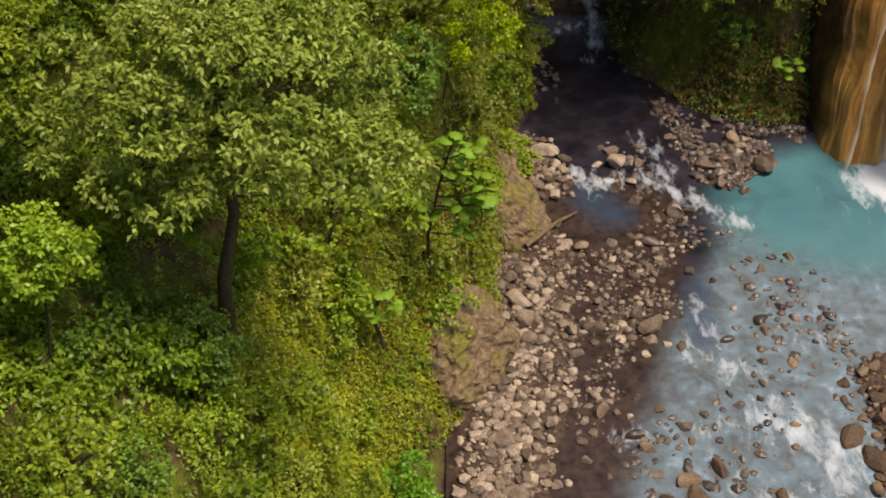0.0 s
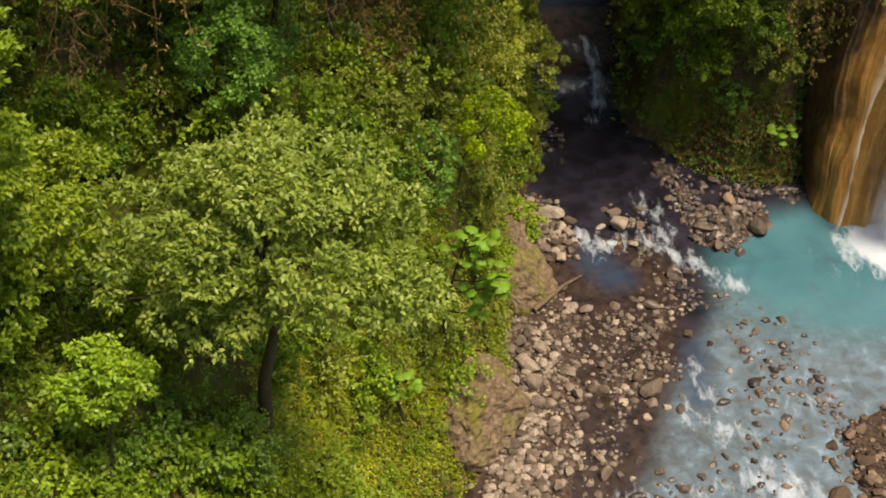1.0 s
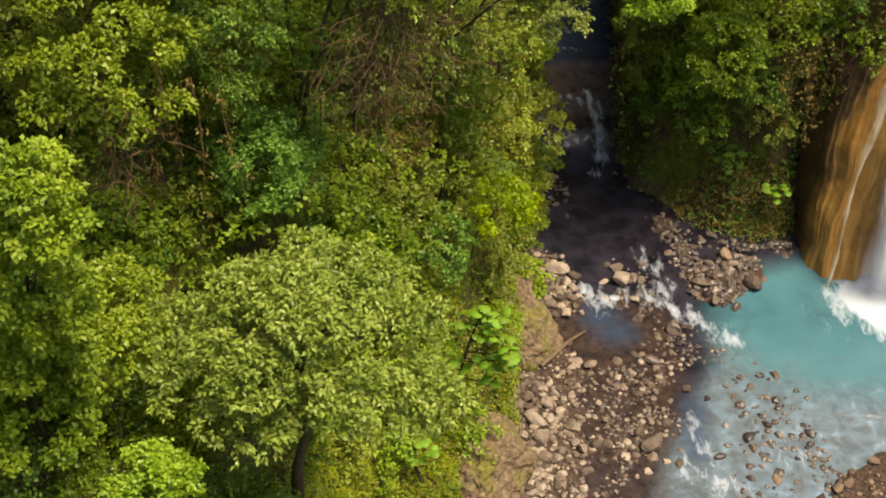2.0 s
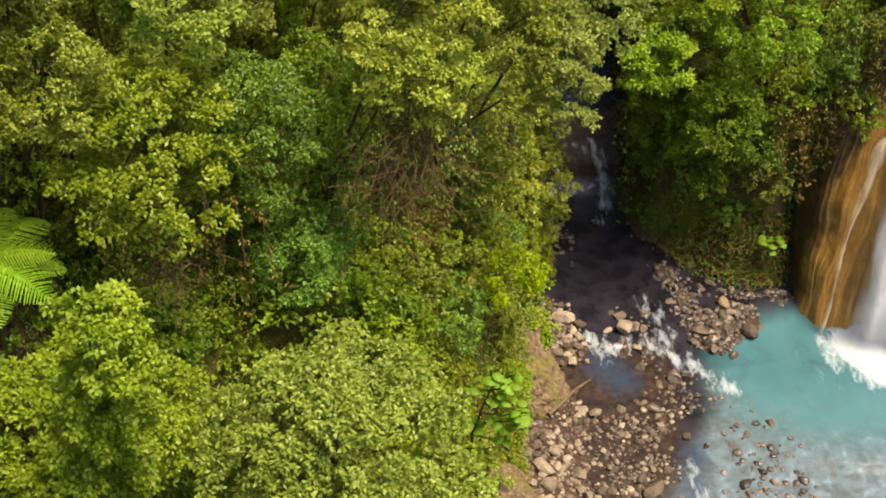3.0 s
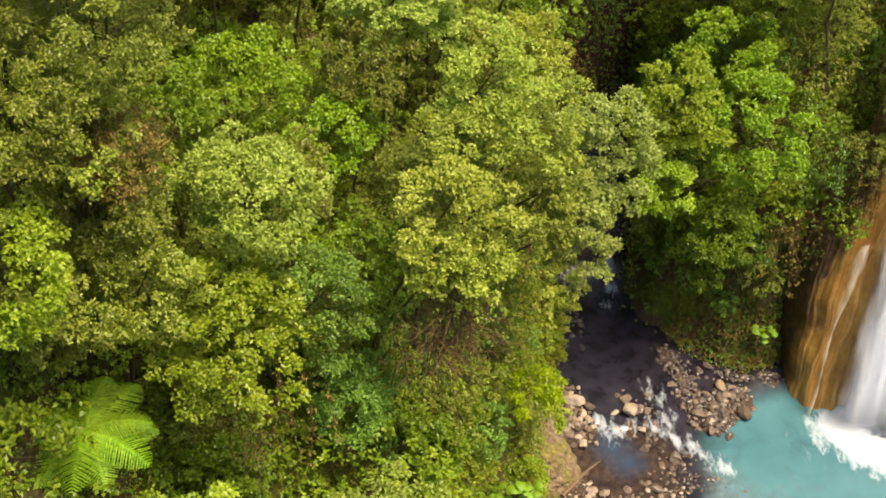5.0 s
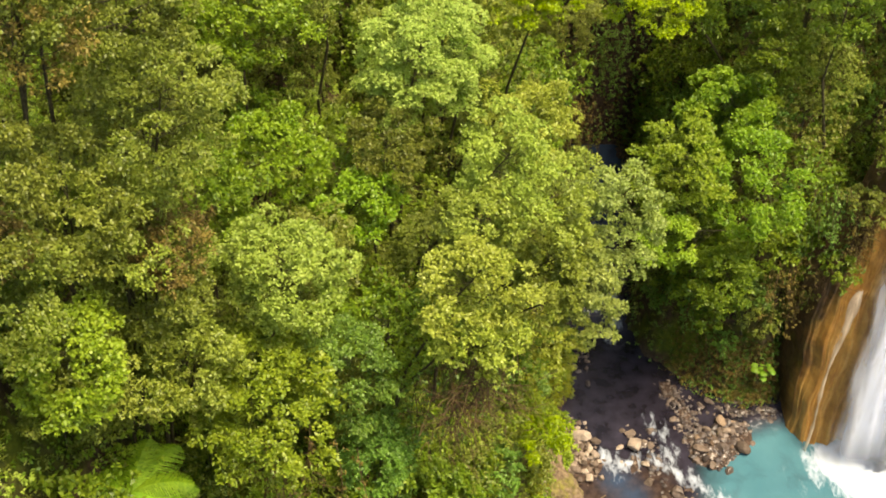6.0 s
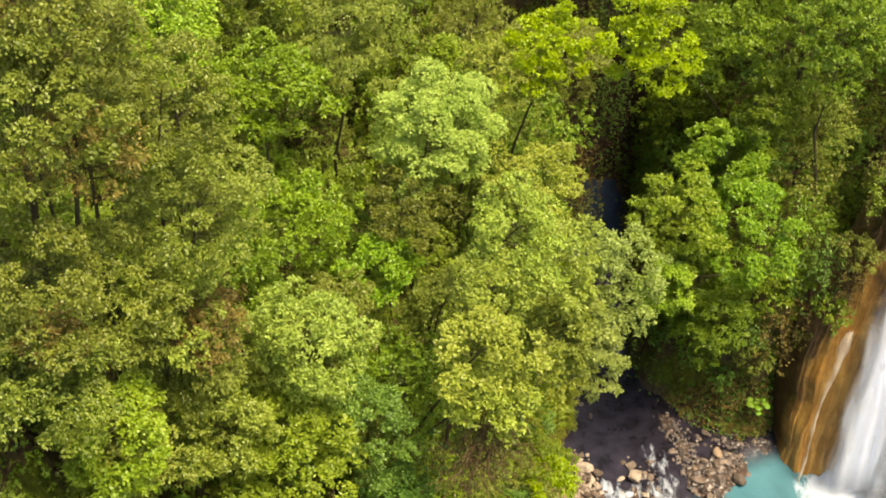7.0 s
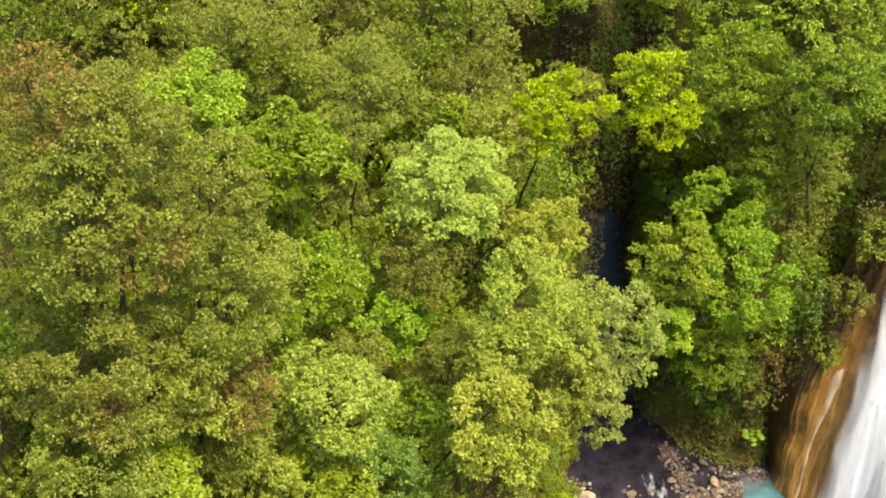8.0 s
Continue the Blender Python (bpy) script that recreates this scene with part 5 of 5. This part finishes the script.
# ---- bushes clinging to the steep walls ----
CLINGING = {}
for i, k in enumerate(("mid", "lime", "deep", "olive", "yellow")):
    CLINGING[k] = [make_tree("bush", k, 1.7, 1.35, 2.2, 700 + 10 * i + v, (0.1, -0.75), 26, 0.75, 0.8, 0.7, 1.2) for v in range(2)]
    for b in CLINGING[k]:
        tagged(b, {"mid": "green bush clinging to the steep gorge wall", "lime": "bright lime bush clinging to the steep gorge wall", "deep": "dark green bush in the shade of the gorge wall", "olive": "olive bush hanging from the gorge wall", "yellow": "yellowish bush on the mossy gorge wall"}[k], "bush", "bushes clinging to the gorge walls")
HOLDS = [
    ("lime", 9.6, 63.0, 7.0, 1.1), ("lime", 10.7, 58.2, 10.9, 1.4), ("lime", 12.9, 56.5, 11.6, 1.3), ("lime", 15.1, 55.4, 12.4, 1.3), ("mid", 18.0, 56.8, 11.8, 1.3),
    ("lime", 9.9, 58.2, 8.1, 1.2), ("lime", 11.8, 56.4, 9.0, 1.2), ("deep", 14.4, 55.0, 9.6, 1.0), ("mid", 17.2, 55.1, 10.4, 0.8), ("deep", 9.9, 56.7, 6.3, 0.8),
    ("mid", 12.6, 55.0, 6.9, 0.9), ("olive", 15.3, 54.3, 7.8, 1.0), ("deep", 13.4, 53.7, 5.1, 0.6),
    ("mid", 19.4, 53.4, 12.6, 0.8), ("olive", 20.9, 54.4, 16.6, 0.9), ("mid", 22.0, 55.6, 20.4, 1.0),
    ("mid", 3.0, 56.0, 5.5, 0.9), ("olive", 2.7, 59.0, 7.5, 1.0), ("lime", 3.2, 62.5, 8.5, 0.9), ("yellow", 3.0, 53.6, 4.5, 0.7), ("olive", 3.3, 65.4, 9.0, 0.9), ("mid", 3.1, 60.6, 4.8, 0.7),
    ("lime", 1.6, 48.6, 4.6, 1.1), ("mid", -1.2, 43.1, 12.6, 1.0), ("olive", -3.6, 38.0, 15.4, 0.9), ("yellow", 0.3, 49.1, 9.9, 1.1), ("mid", -3.8, 36.7, 14.4, 0.9),
    ("deep", -1.8, 39.1, 11.9, 1.0), ("olive", -0.7, 48.9, 12.2, 1.2), ("yellow", 2.6, 52.5, 8.3, 1.0), ("mid", -2.7, 43.1, 15.0, 1.0), ("lime", -4.7, 40.3, 16.4, 0.9),
    ("mid", 0.9, 45.6, 7.0, 0.9), ("lime", 1.6, 51.0, 5.6, 0.7), ("olive", 0.2, 42.4, 8.4, 0.9), ("deep", -0.6, 46.8, 9.6, 0.9), ("lime", 0.2, 40.0, 6.4, 0.8),
]
rng = np.random.default_rng(88)
held = set()
for n_hold, (k, x, y, z, s) in enumerate(HOLDS):
    v = n_hold % 2
    if 5 < x < 18.9:
        for _ in range(9):
            if float(land(x, y)) < z - 0.4:
                x, y = x + 0.09, y + 0.23
    z = min(z, float(land(x, y)) + 0.3) if x < 18.9 else z
    x, y = (x + 0.45, y - 0.35) if x < 5 else (x - 0.1, y - 0.45)
    m = pose(x, y, z - 0.5, float(rng.uniform(-8, 8)), float(rng.uniform(-8, 8)), float(rng.uniform(-45, 45)) + (25 if x < 5 else -10))
    if (k, v) in held:
        ob = copy_thing(CLINGING[k][v], m)
    else:
        ob, _ = CLINGING[k][v], held.add((k, v))
        ob.matrix_world = m
    ob.scale = (s, s, s)
for k in CLINGING:
    for v in range(2):
        if (k, v) not in held:
            CLINGING[k][v].matrix_world = pose(-1.5, 41 + 2 * v, float(land(-1.5, 41 + 2 * v)))


# ---- low growth on the slopes, too fine to count ----
def slope_samples(n, x0, x1, y0, y1, keep, seed):
    rng = np.random.default_rng(seed)
    x, y = rng.uniform(x0, x1, n * 6), rng.uniform(y0, y1, n * 6)
    e = 0.15
    gx = (land(x + e, y) - land(x - e, y)) / (2 * e)
    gy = (land(x, y + e) - land(x, y - e)) / (2 * e)
    steep = np.sqrt(1 + gx * gx + gy * gy)
    ok = (rng.uniform(0, 5.5, len(x)) < steep) & keep(x, y)
    x, y, gx, gy = x[ok][:n], y[ok][:n], gx[ok][:n], gy[ok][:n]
    nrm = unit(np.stack([-gx, -gy, np.ones_like(gx)], 1))
    return np.stack([x, y, land(x, y)], 1), nrm, rng


def is_left(x, y):
    return bank_left(y) - x > 0.25


def is_right(x, y):
    return (right_gap(x, y) > 0.1) & (right_gap(x, y) < 16)


def low_growth(leaf, n, area, keep, lift, seed, label, scale=1.0, droop=0.4):
    p, nrm, rng = slope_samples(n, *area, keep, seed)
    ln, wd, leaves, whorls, _ = HABIT[leaf]
    tips = p + nrm * (lift * rng.uniform(0.05, 1.0, len(p)) ** 1.3)[:, None]
    ob = quads_mesh("undergrowth", rosettes(tips, nrm, ln * scale, wd * scale, rng, 6, droop), LEAF[leaf])
    return tagged(ob, label, "undergrowth", kind="stuff")


def patch(leaf_no, s=0.45):
    """Keeps a kind to its own patches."""
    return lambda x, y: vnoise(x * s + leaf_no * 13, y * s + leaf_no * 7) > 0.36


FRONT = (-17, 2.4, 15, 38)
# bare shaded earth under the wall behind the spreading tree
hollow = lambda x, y: (np.hypot((x + 7.6) / 6.0, (y - 31.6) / 3.6) < 0.95 + 0.5 * fractal(x * 0.6, y * 0.6)) & (vnoise(x * 1.1 + 4, y * 1.1) > 0.22)
near_bank = lambda x, y: is_left(x, y) & (bank_left(y) - x < 6.5) & (y < 42) & (np.hypot((x + 0.6) / 0.8, (y - 31.0) / 2.4) > 0.8 + 0.8 * fractal(x * 1.3, y * 1.3)) & (np.hypot((x - 1.2) / 1.6, (y - 36.0) / 2.6) > 0.9 + 0.5 * fractal(x, y))
upper = lambda x, y: is_left(x, y) & (bank_left(y) - x > 3.5)
low_growth("moss", 20000, FRONT, lambda x, y: near_bank(x, y) & (patch(1)(x, y) | (y > 28)), 0.2, 61, "yellow-green moss and grass on the stream bank")
low_growth("moss", 1600, (-6.2, -3.8, 23.0, 27.6), lambda x, y: is_left(x, y) & (vnoise(x * 0.9, y * 0.5) > 0.35), 0.25, 85, "streak of bright yellow moss down the slope", 0.8)
low_growth("yellow", 3600, FRONT, lambda x, y: near_bank(x, y) & patch(2)(x, y), 0.4, 62, "yellowish low leaves on the stream bank", 0.75)
low_growth("lime", 4200, FRONT, lambda x, y: is_left(x, y) & ~hollow(x, y) & patch(3)(x, y) & (bank_left(y) - x > np.where(y > 28, 5.5, 1.6)), 0.45, 63, "lime-green herbs covering the lower slope", 0.7)
low_growth("mid", 4200, FRONT, lambda x, y: upper(x, y) & ~hollow(x, y) & patch(4)(x, y), 0.45, 64, "green herbs covering the lower slope", 0.75)
low_growth("deep", 2600, FRONT, lambda x, y: upper(x, y) & ~hollow(x, y) & patch(5)(x, y), 0.4, 65, "dark green herbs in shaded patches", 0.9)
low_growth("brown", 2600, FRONT, lambda x, y: near_bank(x, y) & patch(17)(x, y), 0.3, 84, "dry brown grass and leaf litter on the bank", 0.9)
WALL = (-14, 4.6, 31, 76)
low_growth("olive", 5200, WALL, lambda x, y: is_left(x, y) & ~hollow(x, y) & patch(6)(x, y), 0.6, 66, "olive leaves hanging on the gorge wall", 1.0, 0.8)
low_growth("moss", 5500, WALL, lambda x, y: is_left(x, y) & patch(7)(x, y) & (bank_left(y) - x < 5), 0.3, 67, "yellow moss clinging to the gorge wall", 1.1, 0.8)
low_growth("mid", 4600, WALL, lambda x, y: is_left(x, y) & ~hollow(x, y) & patch(8)(x, y), 0.7, 68, "green leaves hanging on the gorge wall", 1.0, 0.8)
low_growth("brown", 2600, WALL, lambda x, y: is_left(x, y) & (hollow(x, y) | patch(9)(x, y)), 0.6, 69, "dry brown leaves on the gorge wall", 1.1, 0.9)
CLIFF = (8, 31, 49.5, 76)
ragged = lambda x, y: (vnoise(x * 0.9 + 31, y * 0.9) > 0.4) & ((land(x, y) > 6.5) | (vnoise(x * 0.6 + 51, y * 0.6 + 5) > 0.62))
low_growth("olive", 4500, CLIFF, lambda x, y: is_right(x, y) & patch(10)(x, y) & ragged(x, y), 1.1, 70, "olive vines trailing down the cliff", 1.1, 0.6)
low_growth("deep", 3000, CLIFF, lambda x, y: is_right(x, y) & patch(11)(x, y) & ragged(x, y), 1.2, 71, "dark green vines trailing down the cliff", 1.2, 0.6)
low_growth("mid", 7000, CLIFF, lambda x, y: is_right(x, y) & patch(12)(x, y) & (land(x, y) > 8), 1.2, 72, "green leaves on the upper cliff", 1.1, 0.8)
low_growth("brown", 8500, CLIFF, lambda x, y: is_right(x, y) & patch(13)(x, y), 0.5, 73, "dry brown vines on the cliff", 1.1, 1.1)
low_growth("deep", 1600, CLIFF, lambda x, y: is_right(x, y) & (land(x, y) < 9) & patch(16)(x, y), 0.4, 79, "dark small plants low on the cliff", 1.0, 0.8)
low_growth("deep", 600, (11.5, 19, 50, 55), lambda x, y: (right_gap(x, y) > -0.3) & (land(x, y) < 5), 0.35, 82, "dark ferny plants at the foot of the cliff", 1.2, 0.8)
low_growth("brown", 900, (11.5, 19, 50, 55), lambda x, y: (right_gap(x, y) > -0.3) & (land(x, y) < 5), 0.3, 83, "dead brown leaves at the foot of the cliff", 1.3, 0.8)
END = (1.0, 12.0, 69, 82)
low_growth("deep", 4000, END, lambda x, y: land(x, y) > river_z(y) + 0.6, 0.8, 80, "dark ferns at the head of the gorge", 1.2, 0.9)
low_growth("brown", 2500, END, lambda x, y: land(x, y) > river_z(y) + 0.6, 0.6, 81, "dry leaves at the head of the gorge", 1.2, 0.9)
FOOT = (0.4, 5.0, 36, 68)
foot_strip = lambda x, y: (bank_left(y) - x > -0.1) & (bank_left(y) - x < 1.9) & ~((y > 41.8) & (y < 48.8) & (x > 1.0)) & (y > 38.6)
low_growth("moss", 5500, FOOT, foot_strip, 0.45, 76, "thick yellow moss on the foot of the gorge wall", 1.2, 0.9)
low_growth("olive", 4500, FOOT, lambda x, y: foot_strip(x, y) & patch(14)(x, y), 0.6, 77, "olive plants on the foot of the gorge wall", 1.0, 0.9)
BACK = (-26, -8, 22, 60)
low_growth("olive", 4000, BACK, lambda x, y: is_left(x, y), 1.2, 74, "olive undergrowth on the upper slope", 1.2)
low_growth("mid", 4000, BACK, lambda x, y: is_left(x, y), 1.2, 75, "green undergrowth on the upper slope", 1.1)


# ---- bushes under the high trees ----
BUSHES = {}
for i, k in enumerate(("mid", "lime", "olive", "pale", "deep")):
    BUSHES[k] = [make_tree("bush", k, 4.6, 2.3, 3.6, 900 + 10 * i + v, (0.3, -0.5), 30, 0.5, 0.34, 0.8, 1.25) for v in range(2)]
    for b in BUSHES[k]:
        tagged(b, {"mid": "dense green bush under the forest trees", "lime": "bright green bush under the forest trees", "olive": "olive-green bush under the forest trees", "pale": "light olive bush under the forest trees", "deep": "dark green bush under the forest trees"}[k], "bush", "bushes under the trees")
rng = np.random.default_rng(77)
begun = set()
for x0 in np.arange(-27, 26, 2.3):
    for y0 in np.arange(24, 76, 2.3):
        x, y = x0 + rng.uniform(-0.9, 0.9), y0 + rng.uniform(-0.9, 0.9)
        dl, dr = float(bank_left(y)) - x, float(right_gap(x, y))
        if max(dl, dr) < 1.8 or (dl > 0 and y < 33 and dl < 13.5) or (dl > 0 and y > 62 and dl > 8) or (dl > 0 and dl < 5 and y < 39) or (dr > 8) or y > 70 or x < -25:
            continue
        if dl > 0 and x < -14 and math.hypot(x + 15.8, y - 27.4) < 3.0:
            continue
        kinds = ("olive", "mid", "lime", "olive", "pale", "mid", "olive") if dl > 0 else ("mid", "mid", "deep", "olive", "mid", "lime", "olive")
        k, v = kinds[int(vnoise(x * 0.5 + 1, y * 0.5 + 4) * 6.99)], int(rng.integers(2))
        m = pose(x, y, float(land(x, y)) - 0.5, float(rng.uniform(-8, 8)), float(rng.uniform(-8, 8)), float(rng.uniform(-70, 70)))
        if (k, v) in begun:
            ob = copy_thing(BUSHES[k][v], m)
        else:
            ob, _ = BUSHES[k][v], begun.add((k, v))
            ob.matrix_world = m
        s = float(rng.uniform(0.65, 1.2))
        ob.scale = (s, s, s)
for k in BUSHES:
    for v in range(2):
        if (k, v) not in begun:
            BUSHES[k][v].matrix_world = pose(-24, 40 + v * 3, float(land(-24, 40 + v * 3)))
